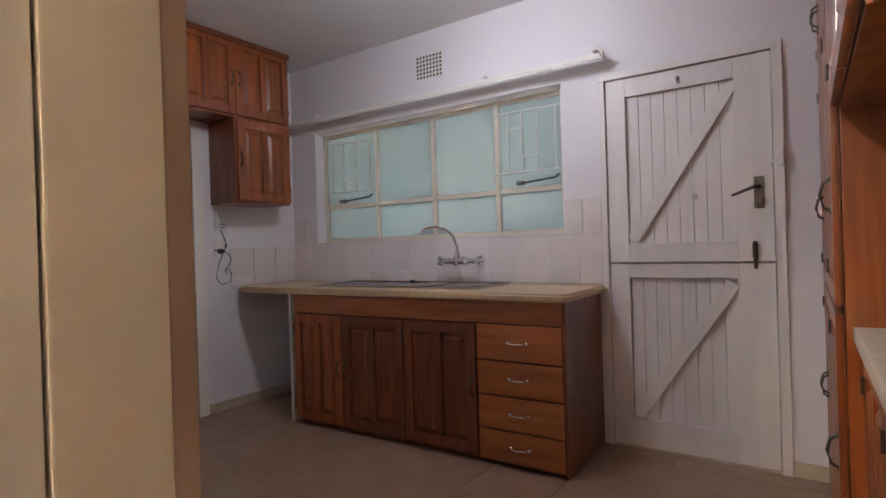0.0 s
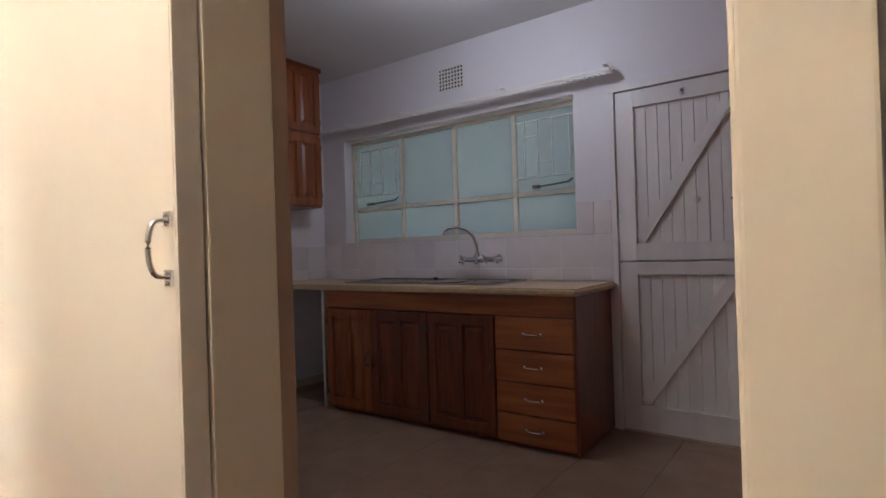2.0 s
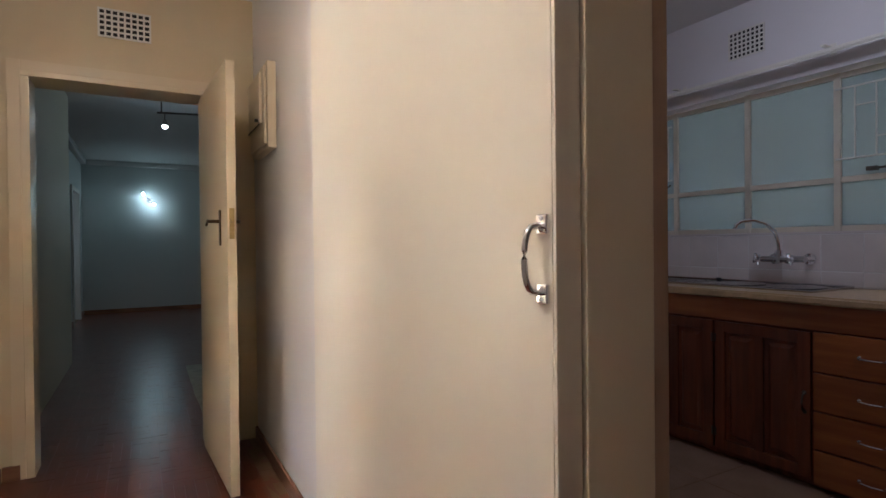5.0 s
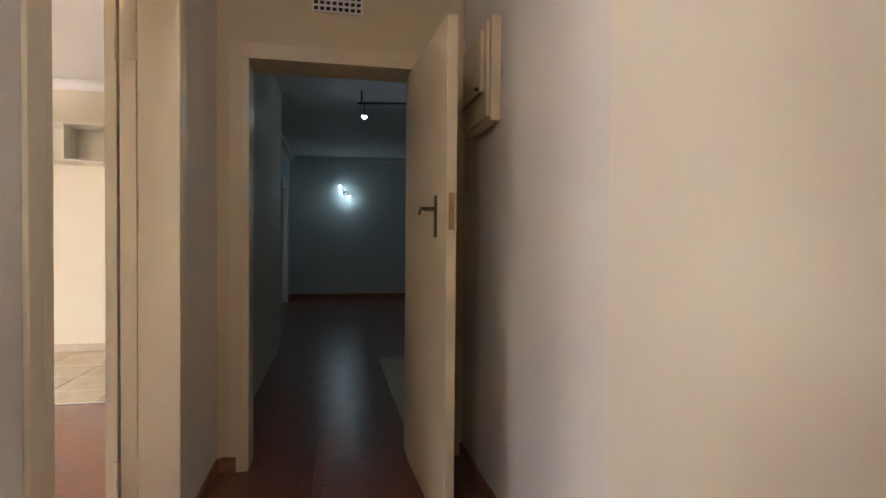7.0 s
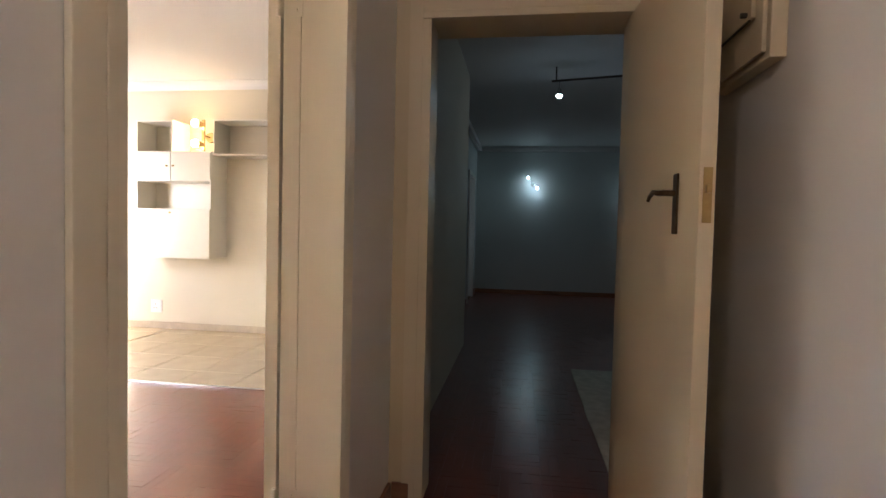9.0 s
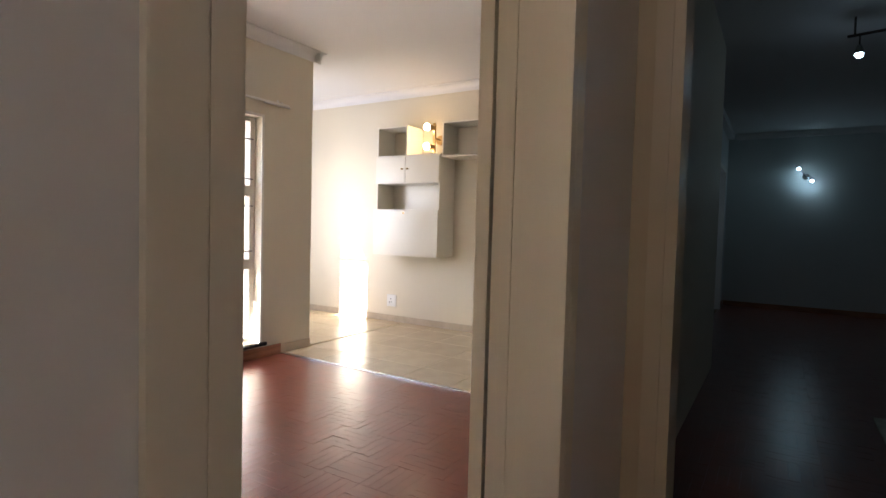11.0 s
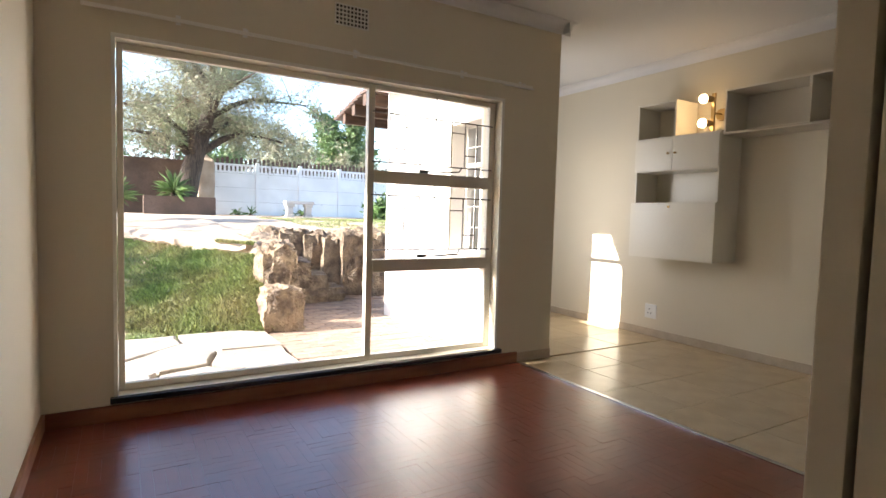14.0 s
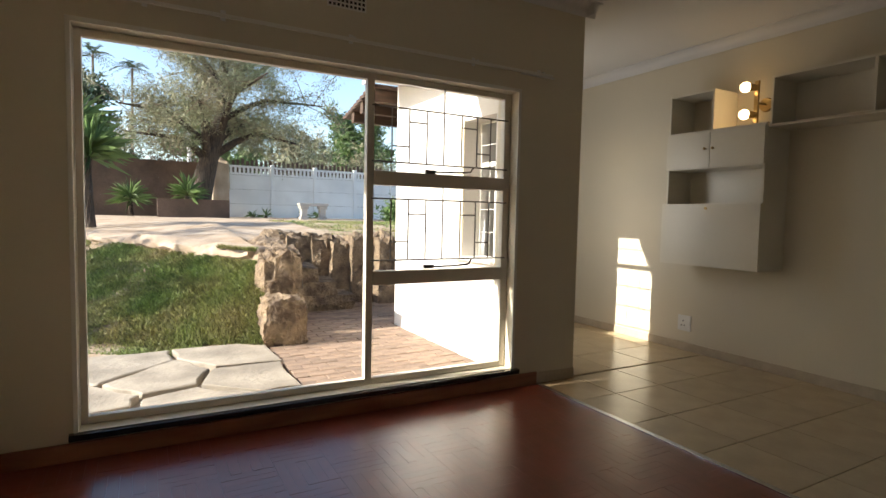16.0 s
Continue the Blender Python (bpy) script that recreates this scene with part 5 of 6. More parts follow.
# rock ledge along the top of the lawn: long flat boulders with a rounded nose over the grass
def boulder_ledge(x0, x1, top, seed):
    bm = bmesh.new()
    along, outward = Vector((1, -1.88, 0)).normalized(), Vector((1.88, 1, 0)).normalized()
    a, b = Vector((x0, ledge_line(x0), 0)), Vector((x1, ledge_line(x1), 0))
    section = [(-0.62, -0.30), (-0.62, -0.06), (-0.52, -0.02), (-0.40, 0.005), (-0.26, 0.012), (-0.12, 0.005), (-0.02, -0.02), (0.05, -0.06), (0.07, -0.11),
               (0.03, -0.16), (-0.08, -0.20), (-0.3, -0.30)]
    rings = []
    steps = 34
    for k in range(steps + 1):
        f = k / steps
        taper = max(0.12, 1 - abs(2 * f - 1) ** 7)
        o = a.lerp(b, f)
        bulge = 0.10 * noise.noise(Vector((f * 4.0, seed * 3.1, 0)))
        ring = []
        for u, w in section:
            n1 = noise.noise(Vector((f * 9.0 + seed, u * 5.0, w * 6.0)))
            n2 = noise.noise(Vector((f * 26.0, u * 12.0 + seed, w * 14.0)))
            d = (u * taper if u < 0 else u) + bulge + 0.05 * n1 + 0.02 * n2
            z = top + 0.06 * f + w * (0.5 + 0.5 * taper) + (0.035 * n1 + 0.014 * n2) * (1 if w > -0.25 else 0)
            ring.append(bm.verts.new(o + outward * d + along * (0.04 * n2) + Vector((0, 0, z))))
        rings.append(ring)
    n = len(section)
    for p, q in zip(rings, rings[1:]):
        for k in range(n):
            bm.faces.new((p[k], p[(k + 1) % n], q[(k + 1) % n], q[k]))
    bm.faces.new(rings[0][::-1])
    bm.faces.new(rings[-1])
    tagged(finish("rock_ledge", bm, LEDGE, True), "flat pale sandstone ledge along the top of the lawn", "stone")


boulder_ledge(-3.30, -2.20, 0.745, 1)
boulder_ledge(-2.24, -1.30, 0.765, 2)
boulder_ledge(-1.34, -0.30, 0.785, 3)
# retaining wall of upright rough stones
for k in range(12):
    rock("stone_block", (-3.70 - 0.27 * k, -8.85 + min(0.85, 0.14 * k) - 0.05 * (k % 2), 0.28), (0.42 + 0.05 * (k % 3), 0.50, 1.0 + 0.05 * ((k * 3) % 4)), 30 + k, STONE,
         "upright rough stone of the retaining wall", "stone", 0.13, 9, 0.22)
# steps climbing sideways along the retaining wall
for k, (end, top) in enumerate(((-4.68, 0.11), (-4.46, 0.29), (-4.22, 0.47), (-4.0, 0.65))):
    rock("stone_step", ((end - 3.45) / 2, -7.86 - 0.03 * k, (top - 0.14) / 2), (-3.45 - end, 0.72, top + 0.14), 60 + k, STONE, "worn sandstone garden step", "step", 0.07, 10, 0.12)

# crazy paving by the window
rng = random.Random(5)
cells = []
for i in range(5):
    for j in range(4):
        cells.append((-3.05 + 0.70 * i + rng.uniform(-0.26, 0.26) + (0.34 if j % 2 else 0), -4.20 - 0.46 * j + rng.uniform(-0.16, 0.16)))


def clip_cell(i, pts, lo, hi):
    """The polygon of points nearer to point i than to any other, inside a rectangle."""
    poly = [Vector((lo[0], lo[1])), Vector((hi[0], lo[1])), Vector((hi[0], hi[1])), Vector((lo[0], hi[1]))]
    p = Vector(pts[i])
    for k, q in enumerate(pts):
        if k == i:
            continue
        q = Vector(q)
        m, n = (p + q) / 2, (q - p).normalized()
        out = []
        for a, b in zip(poly, poly[1:] + poly[:1]):
            da, db = (a - m).dot(n), (b - m).dot(n)
            if da <= 0:
                out.append(a)
            if (da < 0 < db) or (db < 0 < da):
                out.append(a.lerp(b, da / (da - db)))
        poly = out
        if len(poly) < 3:
            return []
    return poly


for i in range(len(cells)):
    poly = clip_cell(i, cells, (-3.25, -6.05), (-0.2, -4.0))
    if len(poly) < 3:
        continue
    c = sum(poly, Vector((0, 0))) / len(poly)
    bm = bmesh.new()
    ring = []
    for a, b in zip(poly, poly[1:] + poly[:1]):
        for f in (0.0, 0.33, 0.66):
            q = a.lerp(b, f)
            q = c + (q - c) * (0.985 - 0.018 / max(0.1, (q - c).length)) + Vector((rng.uniform(-0.028, 0.02), rng.uniform(-0.024, 0.016)))
            ring.append(q)
    h = -0.078 + rng.uniform(-0.012, 0.014)
    lo = [bm.verts.new((q.x, q.y, -0.13)) for q in ring]
    hi = [bm.verts.new((q.x, q.y, h + rng.uniform(-0.003, 0.003))) for q in ring]
    tp = [bm.verts.new((c.x + (q.x - c.x) * 0.96, c.y + (q.y - c.y) * 0.96, h + 0.006)) for q in ring]
    n = len(ring)
    for k in range(n):
        bm.faces.new((lo[k], lo[(k + 1) % n], hi[(k + 1) % n], hi[k]))
        bm.faces.new((hi[k], hi[(k + 1) % n], tp[(k + 1) % n], tp[k]))
    bm.faces.new(tp)
    tagged(finish("flagstone", bm, FLAG), "irregular pale flagstone with open joints outside the window", "flagstone", "crazy paving")

# garden wall of precast panels
gw = thing("garden_wall", (0, 0, 0), "white painted precast panel garden wall with a pierced top rail", "garden wall")
post_x = [-5.02 - 1.72 * k for k in range(7)]
for x in post_x:
    lbox("post", x - 0.07, x + 0.07, -23.08, -22.92, 0.85, 3.02, GARDEN_WALL, gw, "", 0.01)
for a, b in zip(post_x, post_x[1:]):
    for r in range(3):
        lbox("panel", b + 0.071, a - 0.071, -23.03, -22.97, 0.90 + 0.56 * r, 1.452 + 0.56 * r, GARDEN_WALL, gw, "", 0.008)
    bm = bmesh.new()
    box(bm, b + 0.071, a - 0.071, -23.03, -22.97, 2.583, 2.66, 0.006)
    box(bm, b + 0.071, a - 0.071, -23.03, -22.97, 2.86, 2.94, 0.006)
    for k in range(10):
        x = b + 0.071 + (a - b - 0.142) * (k + 0.1) / 10
        box(bm, x, x + (a - b - 0.142) * 0.05, -23.025, -22.975, 2.655, 2.865, 0)
    part("pierced_rail", bm, GARDEN_WALL, gw)
slab("wall_boundary", -5.0, 9.0, -22.3, -22.05, 0.5, 2.88, BROWN_WALL, "rough dark brown garden wall in shade", "wall")
slab("planter", -4.62, -2.6, -19.6, -19.0, 0.8, 1.50, BROWN_WALL, "low brown brick planter round the tree", "planter")
rock("boulder", (-4.62, -21.4, 1.9), (0.55, 0.5, 2.0), 70, LEDGE, "tall pale standing stone by the tree", "stone", 0.1, 6)

bench = thing("garden_bench", (-7.0, -18.0, 0.94), "small pale concrete garden bench", "bench")
lbox("seat", -0.46, 0.46, -0.19, 0.19, 0.43, 0.53, CONCRETE, bench, "", 0.02)
for x in (-0.3, 0.3):
    bm = bmesh.new()
    box(bm, x - 0.13, x + 0.13, -0.15, 0.15, 0.0, 0.09, 0.02)
    box(bm, x - 0.095, x + 0.095, -0.12, 0.12, 0.09, 0.34, 0.03)
    box(bm, x - 0.13, x + 0.13, -0.15, 0.15, 0.34, 0.43, 0.02)
    part("leg", bm, CONCRETE, bench)
# fence and pole behind the wall
fe = thing("fence", (0, 0, 0), "dark timber paling fence behind the garden wall", "fence")
for k in range(44):
    lbox("paling", -5.6 - 0.19 * k, -5.48 - 0.19 * k, -25.03, -25.0, 1.0, 3.30 + 0.04 * (k % 3), BROWN_TIMBER, fe, "", 0)
lbox("rail", -13.9, -5.4, -24.99, -24.95, 2.9, 3.0, BROWN_TIMBER, fe)
pole = thing("street_pole", (-4.0, -27, 0.9), "white painted steel pole beyond the garden", "pole")
bm = bmesh.new()
rod(bm, (0, 0, 0), (0, 0, 4.6), 0.10, 12, 0.08)
part("shaft", bm, GARDEN_WALL, pole)
bm = bmesh.new()
rod(bm, (0, 0, 4.6), (0, 0, 4.68), 0.11, 12)
part("cap", bm, GARDEN_WALL, pole)


# ---- plants ----
def leaves(bm, rng, at, n, spread, length, width, up=0.3, flat=1.0):
    """n single leaves, each one bent quad strip, round a point."""
    for _ in range(n):
        d = Vector((rng.gauss(0, 1), rng.gauss(0, 1), rng.gauss(up, 0.8))).normalized()
        p = Vector(at) + Vector((rng.gauss(0, spread), rng.gauss(0, spread), rng.gauss(0, spread * flat)))
        s = d.cross(Vector((rng.gauss(0, 1), rng.gauss(0, 1), rng.gauss(0, 1)))).normalized() * width * rng.uniform(0.6, 1.2)
        ln = length * rng.uniform(0.6, 1.3)
        a, b = p, p + d * ln
        m = (a + b) / 2 + Vector((0, 0, -0.08 * ln))
        vs = [bm.verts.new(a), bm.verts.new(m + s), bm.verts.new(b), bm.verts.new(m - s)]
        bm.faces.new(vs)


def limb(bm, pts, r0, r1, seg=9):
    n = len(pts)
    tube(bm, pts, [r0 + (r1 - r0) * k / (n - 1) for k in range(n)], seg)


def tree(at, height, reach, seed, label, leaf_mat, dense=1.0, lean=(0.0, 0.0), trunk_r=0.32, leaf=(0.32, 0.03), droop=0.0, fork=0.32, twig_mat=None):
    """A tapered trunk with limbs, and a crown of clumps of small leaves with gaps."""
    rng = random.Random(seed)
    t = thing("tree", at, label, "tree")
    wood_bm, leaf_bm, twig_bm = bmesh.new(), bmesh.new(), bmesh.new()
    top = Vector((lean[0], lean[1], height * 0.62))
    trunk = [Vector((0, 0, -0.2))]
    for k in range(1, 8):
        f = k / 7
        trunk.append(Vector((top.x * f ** 1.3 + 0.10 * noise.noise(Vector((seed, f * 3, 0))), top.y * f, top.z * f)))
    limb(wood_bm, trunk, trunk_r, trunk_r * 0.35, 12)
    for k in range(17):
        f = rng.uniform(fork, 1.0)
        i = min(6, int(f * 7))
        base = trunk[i].lerp(trunk[min(7, i + 1)], f * 7 - i)
        a = k * 2.4 + rng.uniform(-0.4, 0.4)
        out = reach * rng.uniform(0.55, 1.05) * (1.15 - 0.45 * f)
        tip = base + Vector((math.cos(a) * out, math.sin(a) * out, height * rng.uniform(0.10, 0.36) - droop * rng.random()))
        mid = base.lerp(tip, 0.5) + Vector((0, 0, height * 0.06)) + Vector((rng.gauss(0, 0.15), rng.gauss(0, 0.15), rng.gauss(0, 0.12)))
        r = trunk_r * 0.38 * (1.2 - f * 0.6)
        limb(wood_bm, [base, base.lerp(mid, 0.55) + Vector((0, 0, 0.08)), mid, mid.lerp(tip, 0.5), tip], r, 0.02, 7)
        for s in range(13 if twig_mat else 9):
            g = rng.uniform(0.35, 1.0)
            p = base.lerp(mid, g * 2) if g < 0.5 else mid.lerp(tip, g * 2 - 1)
            q = p + Vector((rng.gauss(0, 0.5), rng.gauss(0, 0.5), rng.gauss(0.15, 0.42))) * reach * 0.30
            limb(twig_bm, [p, p.lerp(q, 0.5) + Vector((0, 0, 0.05)), q], 0.018, 0.006, 4)
            for c in range(5):
                o = p.lerp(q, rng.uniform(0.3, 1.1)) + Vector((rng.gauss(0, 0.16), rng.gauss(0, 0.16), rng.gauss(0, 0.14)))
                leaves(leaf_bm, rng, o, int(20 * dense), 0.17, leaf[0], leaf[1], -0.1 if droop else 0.2, 0.8)
    part("trunk", wood_bm, BARK, t, "rough dark bark", True)
    part("twigs", twig_bm, twig_mat or BARK, t)
    part("crown", leaf_bm, leaf_mat, t)
    return t


tree((-3.75, -20.3, 0.95), 7.4, 4.0, 3, "tall old tree with a leaning dark trunk and fine grey-green foliage", LEAF_GREY, 3.2, (-1.25, 0.0), 0.40, (0.15, 0.011), 1.1, 0.33, TWIG)


def shrub(at, size, seed, label, mat, n=70, leaf=(0.22, 0.03), twigs=True, group=""):
    """A bush: many stems from the ground, clumps of leaves along them."""
    rng = random.Random(seed)
    s = thing("shrub", at, label, "shrub", group)
    sb, lb = bmesh.new(), bmesh.new()
    for _ in range(n):
        a, r = rng.uniform(0, math.tau), math.sqrt(rng.random())
        tip = Vector((math.cos(a) * r * size[0], math.sin(a) * r * size[1], size[2] * rng.uniform(0.35, 1.0) * (1.1 - 0.5 * r * r)))
        root = Vector((tip.x * 0.35, tip.y * 0.35, 0))
        limb(sb, [root, root.lerp(tip, 0.5) + Vector((rng.gauss(0, 0.08), rng.gauss(0, 0.08), 0.1)), tip], 0.02, 0.006, 4)
        for c in range(4):
            leaves(lb, rng, root.lerp(tip, rng.uniform(0.45, 1.03)), 14, 0.13 + 0.05 * size[0] * 0.5, leaf[0], leaf[1], 0.3)
    if twigs:
        part("stems", sb, TWIG, s)
    else:
        sb.free()
    part("foliage", lb, mat, s)
    return s


shrub((-9.4, -27.5, 0.9), (2.2, 1.2, 4.3), 21, "grey-brown twiggy shrub behind the garden wall", LEAF_GREY, 90, (0.26, 0.03))
shrub((-12.6, -28.0, 0.9), (2.4, 1.3, 3.8), 22, "pale twiggy shrub behind the garden wall", LEAF_GREY, 90, (0.26, 0.03))
shrub((-6.2, -26.0, 0.9), (1.1, 0.8, 3.0), 23, "bright green shrub behind the garden wall", LEAF_GREEN, 60, (0.32, 0.05))
shrub((-2.6, -25.5, 0.9), (1.9, 1.0, 3.9), 24, "pinkish dry shrub beyond the brown wall", TWIG, 80, (0.2, 0.03))
shrub((0.2, -25.0, 0.9), (2.2, 1.2, 4.6), 25, "dark green bush at the end of the garden", LEAF_DARK, 90, (0.3, 0.05))
shrub((-8.55, -14.4, 0.92), (0.42, 0.42, 0.62), 26, "small bright green shrub on the upper lawn", LEAF_GREEN, 40, (0.2, 0.035), False)
tree((-14.5, -34, 0.9), 6.8, 3.0, 8, "leafy garden tree behind the wall", LEAF_GREEN, 0.8, (0.3, 0), 0.25, (0.34, 0.05))
tree((-10.8, -36, 0.9), 6.2, 2.6, 9, "pale bare-branched tree in the distance", LEAF_GREY, 0.5, (-0.3, 0), 0.2, (0.3, 0.03))
tree((1.6, -30, 0.9), 7.5, 3.2, 12, "dark leafy tree at the garden's edge", LEAF_DARK, 0.9, (0.2, 0), 0.3, (0.34, 0.055))
tree((-6.5, -42, 0.9), 8.0, 3.6, 14, "distant leafy tree beyond the garden", LEAF_GREEN, 0.7, (0.2, 0), 0.3, (0.4, 0.06))


tree((7.2, -9.6, 0.5), 6.6, 2.6, 17, "leafy garden tree that shades the lawn", LEAF_GREEN, 0.16, (0.2, 0), 0.22, (0.36, 0.07))


def palm(at, height, seed):
    """A tall thin palm: a ringed stem and a head of drooping fronds."""
    rng = random.Random(seed)
    p = thing("palm_tree", at, "tall thin palm far beyond the garden", "palm", "distant palms")
    bm = bmesh.new()
    limb(bm, [(0, 0, 0), (0.1, 0, height * 0.5), (0, 0, height)], 0.15, 0.10, 8)
    part("trunk", bm, TWIG, p)
    bm = bmesh.new()
    for k in range(34):
        a, e = k * 2.4, rng.uniform(-0.5, 1.2)
        d = Vector((math.cos(a) * math.cos(e), math.sin(a) * math.cos(e), math.sin(e)))
        side = d.cross(Vector((0, 0, 1))).normalized()
        for f in range(7):
            o = Vector((0, 0, height)) + d * (0.25 * f + 0.2) - Vector((0, 0, 0.022 * f * f))
            for sgn in (-1, 1):
                tip = o + d * 0.30 + side * sgn * 0.38 - Vector((0, 0, 0.12))
                bm.faces.new([bm.verts.new(q) for q in (o, o + d * 0.10, tip)])
    part("fronds", bm, LEAF_DARK, p)
    return p


palm((-1.4, -60.0, 0.9), 13.4, 61)
palm((1.7, -60.0, 0.9), 14.2, 62)


def yucca(at, seed, h, blades, length, label):
    """A spiky plant: a short stem and a head of long stiff blades."""
    rng = random.Random(seed)
    y = thing("yucca", at, label, "plant", "spiky plants")
    bm = bmesh.new()
    limb(bm, [(0, 0, -0.05), (0.03, 0.02, h * 0.5), (0.0, 0.0, h)], 0.09, 0.06, 9)
    part("stem", bm, BARK, y)
    bm = bmesh.new()
    for _ in range(blades):
        a, e = rng.uniform(0, math.tau), rng.uniform(-0.35, 1.35)
        d = Vector((math.cos(a) * math.cos(e), math.sin(a) * math.cos(e), math.sin(e)))
        s = d.cross(Vector((0, 0, 1))).normalized() * 0.024
        ln = length * rng.uniform(0.7, 1.1)
        o = Vector((0, 0, h + rng.uniform(-0.15, 0.1)))
        m, e2 = o + d * ln * 0.55 + Vector((0, 0, 0.02)), o + d * ln - Vector((0, 0, 0.12 * ln))
        v = [bm.verts.new(p) for p in (o - s * 0.6, o + s * 0.6, m + s, e2, m - s)]
        bm.faces.new(v)
    part("blades", bm, LEAF_GREEN, y)
    return y


yucca((-1.45, -11.9, 0.88), 1, 1.25, 190, 0.85, "large spiky yucca at the edge of the terrace")
yucca((-1.15, -12.4, 0.88), 2, 1.75, 160, 0.85, "large spiky yucca at the edge of the terrace")
yucca((-3.45, -19.3, 1.45), 3, 0.25, 110, 0.75, "spiky plant growing in the planter")
yucca((-1.9, -20.6, 0.95), 4, 0.6, 90, 0.75, "spiky plant by the brown wall")
for k, (x, y) in enumerate(((-5.9, -22.4), (-6.4, -22.5), (-7.9, -22.5), (-8.4, -22.4))):
    yucca((x, y, 0.93), 40 + k, 0.05, 22, 0.40, "small strappy plant at the foot of the garden wall")

# grass: blades over the lawn bank and the upper lawn
rng = random.Random(9)
verts, faces = [], []
tries = 0
while len(faces) < 130000 and tries < 400000:
    tries += 1
    if tries % 7 == 0:
        x, y = rng.uniform(-9.5, -4.9), rng.uniform(-14.5, -8.7)
        if y > -9.0 and rng.random() < 0.3:
            continue
    else:
        x = rng.uniform(-3.32, 0.3)
        front, back = -5.98 - 0.62 * max(0.0, (x + 3.2)) + (0.45 if x > -2.7 else 0.1), ledge_line(x) + 0.05
        if back > front:
            continue
        y = rng.uniform(back, front)
    patch = noise.noise(Vector((x * 0.9, y * 0.9, 3.3)))
    fine = noise.noise(Vector((x * 3.1, y * 3.1, 7.7)))
    if patch + 0.6 * fine < -0.3 and rng.random() < 0.8:
        continue
    z = max(ground_z(x, y), ground_z(x, y - 0.13) if x > -3.4 and y > -7.5 else -1)
    h, a = rng.uniform(0.018, 0.036) * (1.25 + 1.0 * fine + 0.4 * patch), rng.uniform(0, math.tau)
    w = 0.008
    dx, dy = math.cos(a) * w, math.sin(a) * w
    bx, by = rng.gauss(0, 0.03), rng.gauss(0, 0.03)
    i = len(verts)
    verts += [(x - dx, y - dy, z - 0.01), (x + dx, y + dy, z - 0.01), (x + bx, y + by, z + h)]
    faces.append((i, i + 1, i + 2))
me = bpy.data.meshes.new("grass")
me.from_pydata(verts, [], faces)
me.materials.append(GRASS)
tagged(new("grass", me), "rough green lawn with bare brown patches", "grass", "", "stuff")


# ---- pieces of floors, walls and paving ----
def shared_piece(name, dx, dy, dz, mat, bevel):
    bm = bmesh.new()
    box(bm, -dx / 2, dx / 2, -dy / 2, dy / 2, -dz, 0.0, 0)
    if bevel:
        top = [e for e in bm.edges if e.verts[0].co.z > -1e-6 and e.verts[1].co.z > -1e-6]
        bmesh.ops.bevel(bm, geom=top, offset=bevel, segments=1, affect="EDGES")
    bmesh.ops.recalc_face_normals(bm, faces=bm.faces)
    me = bpy.data.meshes.new(name)
    bm.to_mesh(me)
    bm.free()
    me.materials.append(mat)
    return me


def lay_tiles(name, parent_label, category, x0, x1, y0, y1, ox, oy, pitch, mat, gap=0.005):
    """Square floor tiles, cut at the edges."""
    fl = tagged(new(name), parent_label, category, "", "structure")
    cache = {}
    cx = math.floor((x0 - ox) / pitch)
    while ox + cx * pitch < x1:
        a, b = max(x0, ox + cx * pitch), min(x1, ox + (cx + 1) * pitch)
        cy = math.floor((y0 - oy) / pitch)
        while oy + cy * pitch < y1:
            c, d = max(y0, oy + cy * pitch), min(y1, oy + (cy + 1) * pitch)
            if b - a > 0.03 and d - c > 0.03:
                key = (round(b - a, 3), round(d - c, 3))
                if key not in cache:
                    cache[key] = shared_piece("tile", b - a - gap, d - c - gap, 0.011, mat, 0.002)
                t = new("tile", cache[key])
                t.parent = fl
                t.location = ((a + b) / 2, (c + d) / 2, 0.0005 * random.random())
                t.rotation_euler = (random.uniform(-0.0012, 0.0012), random.uniform(-0.0012, 0.0012), 0)
            cy += 1
        cx += 1
    return fl


lay_tiles("floor_tiles_living", "cream glazed ceramic floor tiles in the dining area", "floor", FX, -4.656, LY, HY0 - 0.18, -5.01, -3.75, 0.43, TILE_FLOOR)
lay_tiles("floor_tiles_wing", "cream glazed ceramic floor tiles in the wing", "floor", FX, PX, -6.2, LY, -5.01, -3.75, 0.43, TILE_FLOOR)
lay_tiles("floor_tiles_kitchen", "mottled brown ceramic kitchen floor tiles", "floor", KX, 0.86, 0.60, KY, -0.84, 2.45, 0.40, KITCHEN_TILE, 0.0022)

# kitchen wall tiles
wt = tagged(new("wall_tiles"), "pale mauve glazed wall tiles with white grout above the worktop", "wall tiles", "", "structure")
cache = {}


def wall_tile(a, b, z0, z1, side):
    key = (round(b - a, 3), round(z1 - z0, 3), side)
    if key not in cache:
        me = shared_piece("tile", b - a - 0.006, z1 - z0 - 0.006, 0.006, WALL_TILE, 0.0015)
        cache[key] = me
    t = new("tile", cache[key])
    t.parent = wt
    j = 0.004
    if side == "n":
        t.matrix_world = Matrix.Translation(((a + b) / 2, KY - 0.0065, (z0 + z1) / 2)) @ Matrix.Rotation(radians(90 + random.uniform(-j, j) * 40), 4, "X")
    else:
        t.matrix_world = Matrix.Translation((KX + 0.0065, (a + b) / 2, (z0 + z1) / 2)) @ Matrix.Rotation(radians(90), 4, "Z") @ Matrix.Rotation(radians(90), 4, "X")


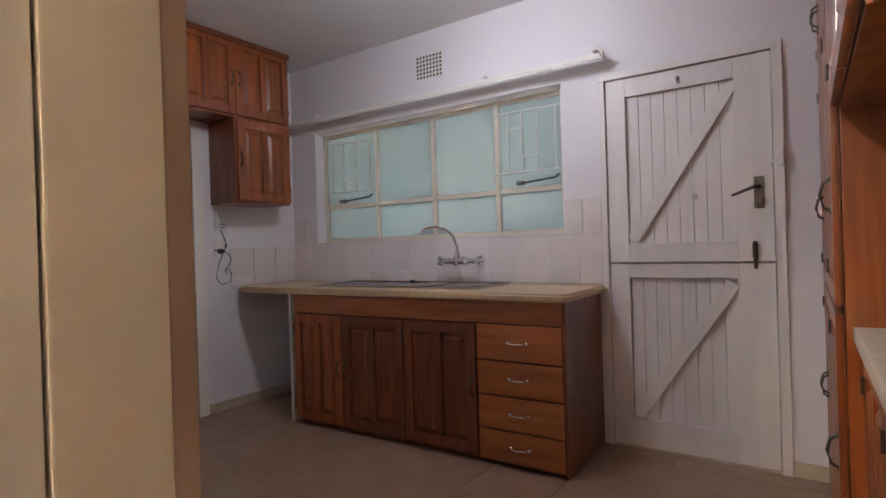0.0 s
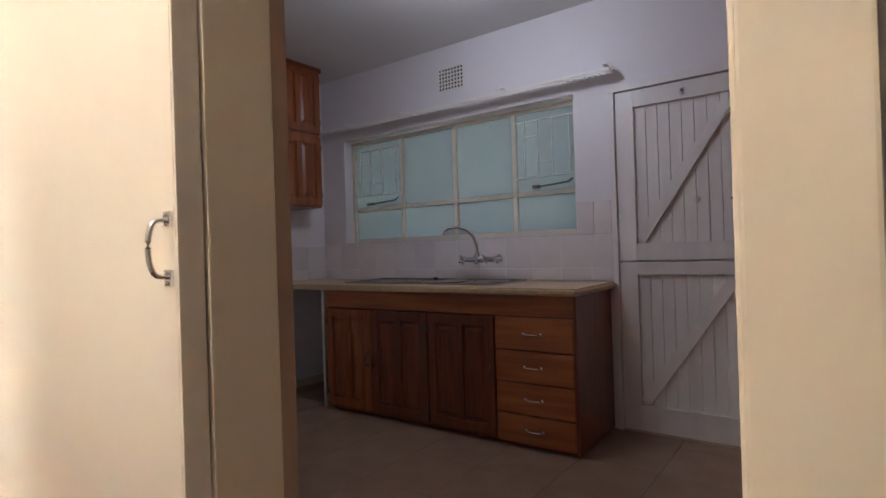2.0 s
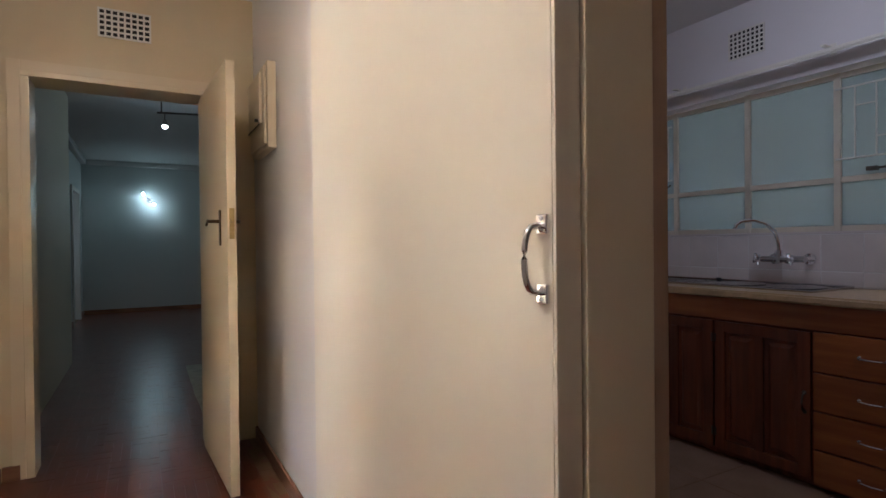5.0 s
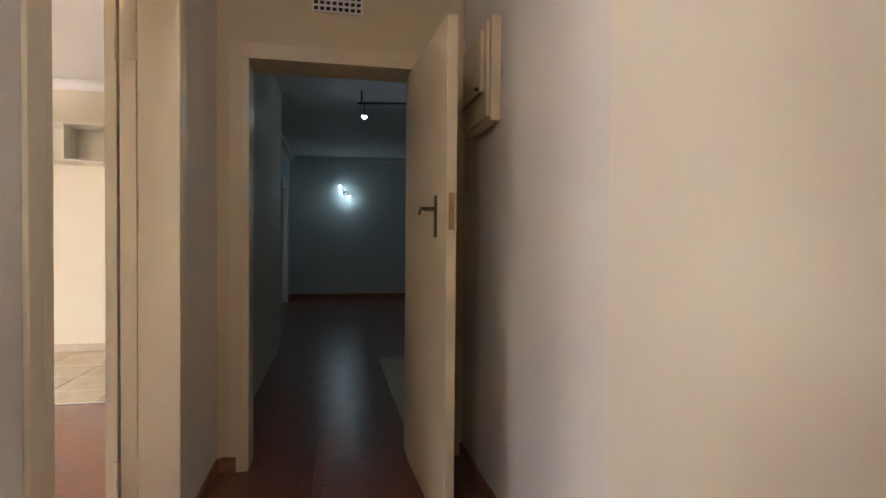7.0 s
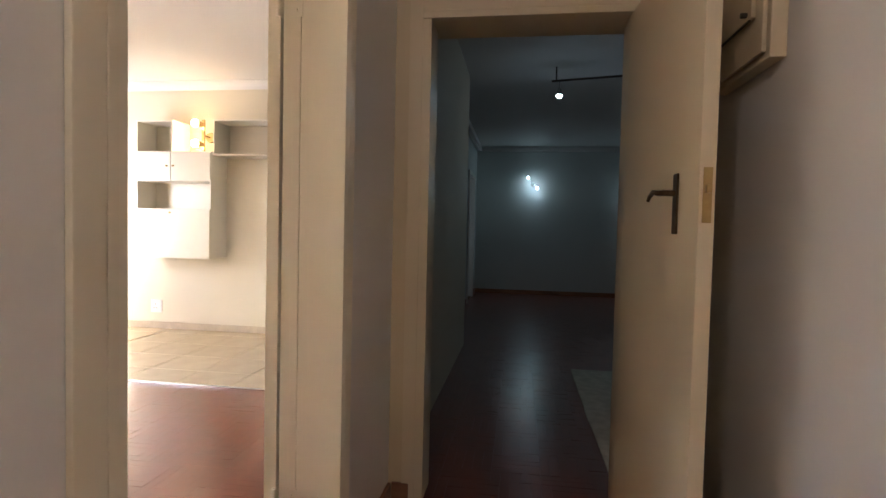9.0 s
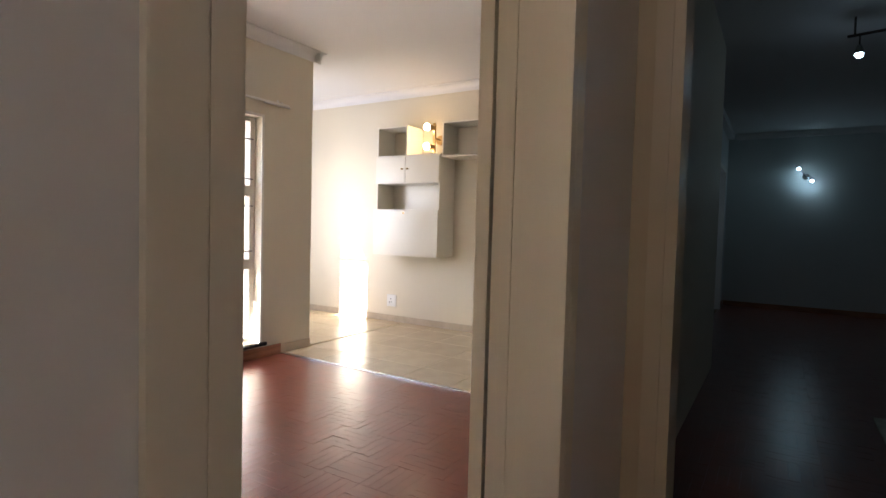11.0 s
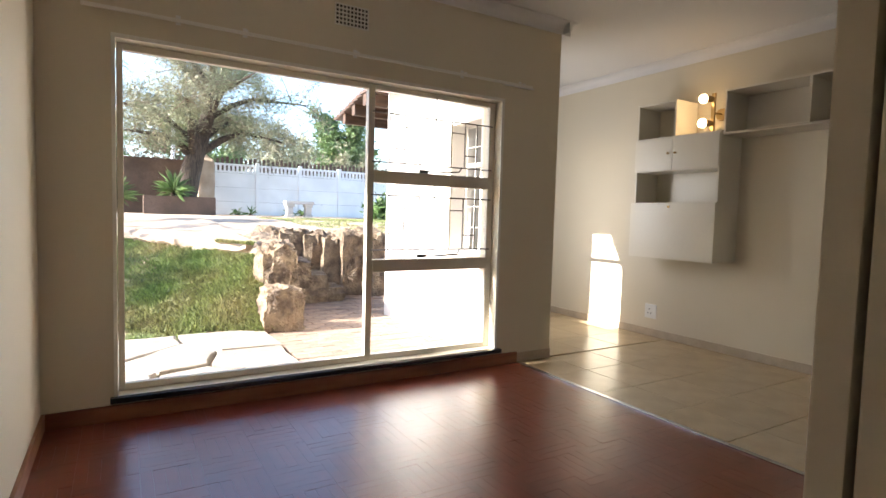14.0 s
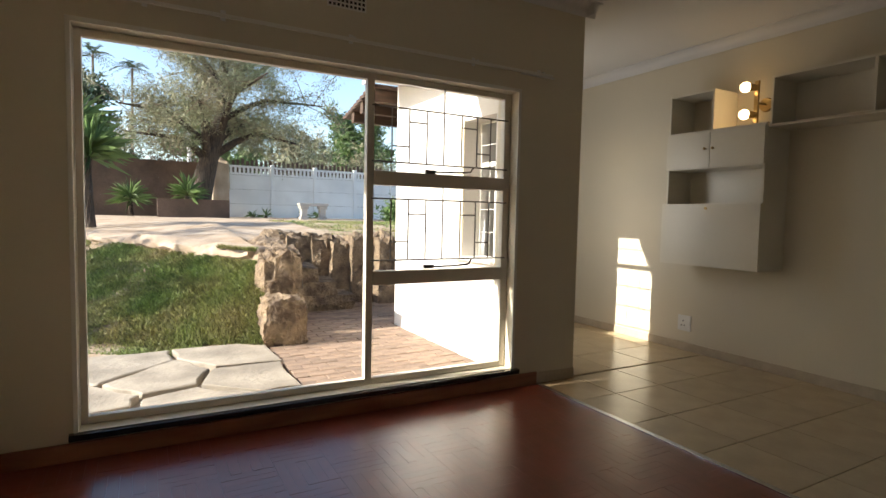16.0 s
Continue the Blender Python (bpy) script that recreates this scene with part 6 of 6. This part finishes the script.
for z0, z1 in ((0.902, 0.985), (0.985, 1.19)):
    x = -3.412
    while x < -0.83:
        wall_tile(x, min(x + 0.205, -0.82), z0, z1, "n")
        x += 0.205
    y = 2.78
    while y < 3.37:
        wall_tile(y, min(y + 0.205, 3.392), z0, z1, "w")
        y += 0.205
wall_tile(-3.412, -3.29, 1.19, 1.40, "n")
wall_tile(-3.29, -3.145, 1.19, 1.40, "n")
wall_tile(-1.04, -0.93, 1.19, 1.40, "n")
wall_tile(-0.93, -0.82, 1.19, 1.40, "n")
lbox("grout_bed", KX + 0.012, -0.818, KY - 0.004, KY - 0.0005, 0.902, 1.19, WALL_GROUT, wt, "", 0)

# parquet: blocks in basket weave; those near the doorway are single pieces
BL, BW, GAP = 0.235, 0.047, 0.0007
pq = tagged(new("floor_parquet"), "polished red-stained hardwood parquet in basket weave", "floor", "", "structure")
single = {k: shared_piece("parquet_block", *((BL - GAP, BW - GAP) if k == 0 else (BW - GAP, BL - GAP)), 0.011, PARQUET_BLOCK, 0.0004) for k in (0, 1)}
verts, faces, made = [], [], 0
rng = random.Random(4)
REGIONS = ((-4.655, -1.66, LY, HY0 - 0.001), (-3.60, 2.4, HY0, 0.69), (DX, -3.60, -0.82, 3.8))
for r, (x0, x1, y0, y1) in enumerate(REGIONS):
    nx, ny = math.ceil((x1 - x0) / BL), math.ceil((y1 - y0) / BL)
    if r == 2:
        ny = min(ny, 12)
    for i in range(nx):
        for j in range(ny):
            turn = (i + j) % 2
            for k in range(5):
                u = (k + 0.5) * BW
                cx, cy = (x0 + i * BL + BL / 2, y0 + j * BL + u) if turn == 0 else (x0 + i * BL + u, y0 + j * BL + BL / 2)
                hx, hy = ((BL - GAP) / 2, (BW - GAP) / 2) if turn == 0 else ((BW - GAP) / 2, (BL - GAP) / 2)
                if cx - hx > x1 - 0.005 or cy - hy > y1 - 0.005:
                    continue
                hx2, hy2 = min(hx, x1 - cx), min(hy, y1 - cy)
                tilt = rng.uniform(-0.007, 0.007), rng.uniform(-0.003, 0.003)
                near = r == 0 and -3.3 < cx < -2.0 and -2.6 < cy < -1.6 and made < 300
                if near and hx2 == hx and hy2 == hy:
                    o = new("parquet_block", single[turn])
                    o.parent = pq
                    o.location = (cx, cy, -0.0002 * rng.random())
                    o.rotation_euler = (tilt[0], tilt[1], 0)
                    made += 1
                    continue
                n = len(verts)
                x_a, x_b, y_a, y_b = cx - hx, cx + hx2, cy - hy, cy + hy2
                z = [(-0.0003 * rng.random()) + tilt[1] * -dx + tilt[0] * dy for dx, dy in ((-hx, -hy), (hx2, -hy), (hx2, hy2), (-hx, hy2))]
                verts += [(x_a, y_a, z[0]), (x_b, y_a, z[1]), (x_b, y_b, z[2]), (x_a, y_b, z[3]),
                          (x_a, y_a, -0.011), (x_b, y_a, -0.011), (x_b, y_b, -0.011), (x_a, y_b, -0.011)]
                faces += [(n, n + 1, n + 2, n + 3), (n, n + 4, n + 5, n + 1), (n + 1, n + 5, n + 6, n + 2), (n + 2, n + 6, n + 7, n + 3), (n + 3, n + 7, n + 4, n)]
me = bpy.data.meshes.new("parquet_blocks")
me.from_pydata(verts, [], faces)
me.materials.append(PARQUET)
ob = new("parquet_blocks", me)
ob.parent = pq
ob["kind"] = "stuff"

# brick paving outside, laid in half bond
pv = tagged(new("pavement"), "worn red-brown brick paving between the house and the steps", "paving", "", "structure")
brick = shared_piece("paving_brick", 0.212, 0.104, 0.05, PAVER, 0.006)
verts, faces, made = [], [], 0
for j in range(42):
    y = -4.02 - 0.108 * j
    end = -4.745 if y > -6.5 else -6.6
    for i in range(16):
        x = -3.26 - 0.216 * i + (0.108 if j % 2 else 0)
        x0, x1 = max(end, x - 0.106), min(-3.255, x + 0.106)
        if x1 - x0 < 0.03:
            continue
        z = -0.088 + rng.uniform(-0.004, 0.004)
        if y > -6.9 and made < 300 and x1 - x0 > 0.21:
            o = new("paving_brick", brick)
            o.parent = pv
            o.location = (x, y, z)
            o.rotation_euler = (rng.uniform(-0.012, 0.012), rng.uniform(-0.012, 0.012), rng.uniform(-0.015, 0.015))
            made += 1
            continue
        n = len(verts)
        verts += [(xx, yy, zz) for zz in (z, z - 0.05) for xx, yy in ((x0, y - 0.052), (x1, y - 0.052), (x1, y + 0.052), (x0, y + 0.052))]
        faces += [(n, n + 1, n + 2, n + 3), (n, n + 4, n + 5, n + 1), (n + 1, n + 5, n + 6, n + 2), (n + 2, n + 6, n + 7, n + 3), (n + 3, n + 7, n + 4, n)]
me = bpy.data.meshes.new("paving_bricks")
me.from_pydata(verts, [], faces)
me.materials.append(PAVER_STUFF)
ob = new("paving_bricks", me)
ob.parent = pv
ob["kind"] = "stuff"
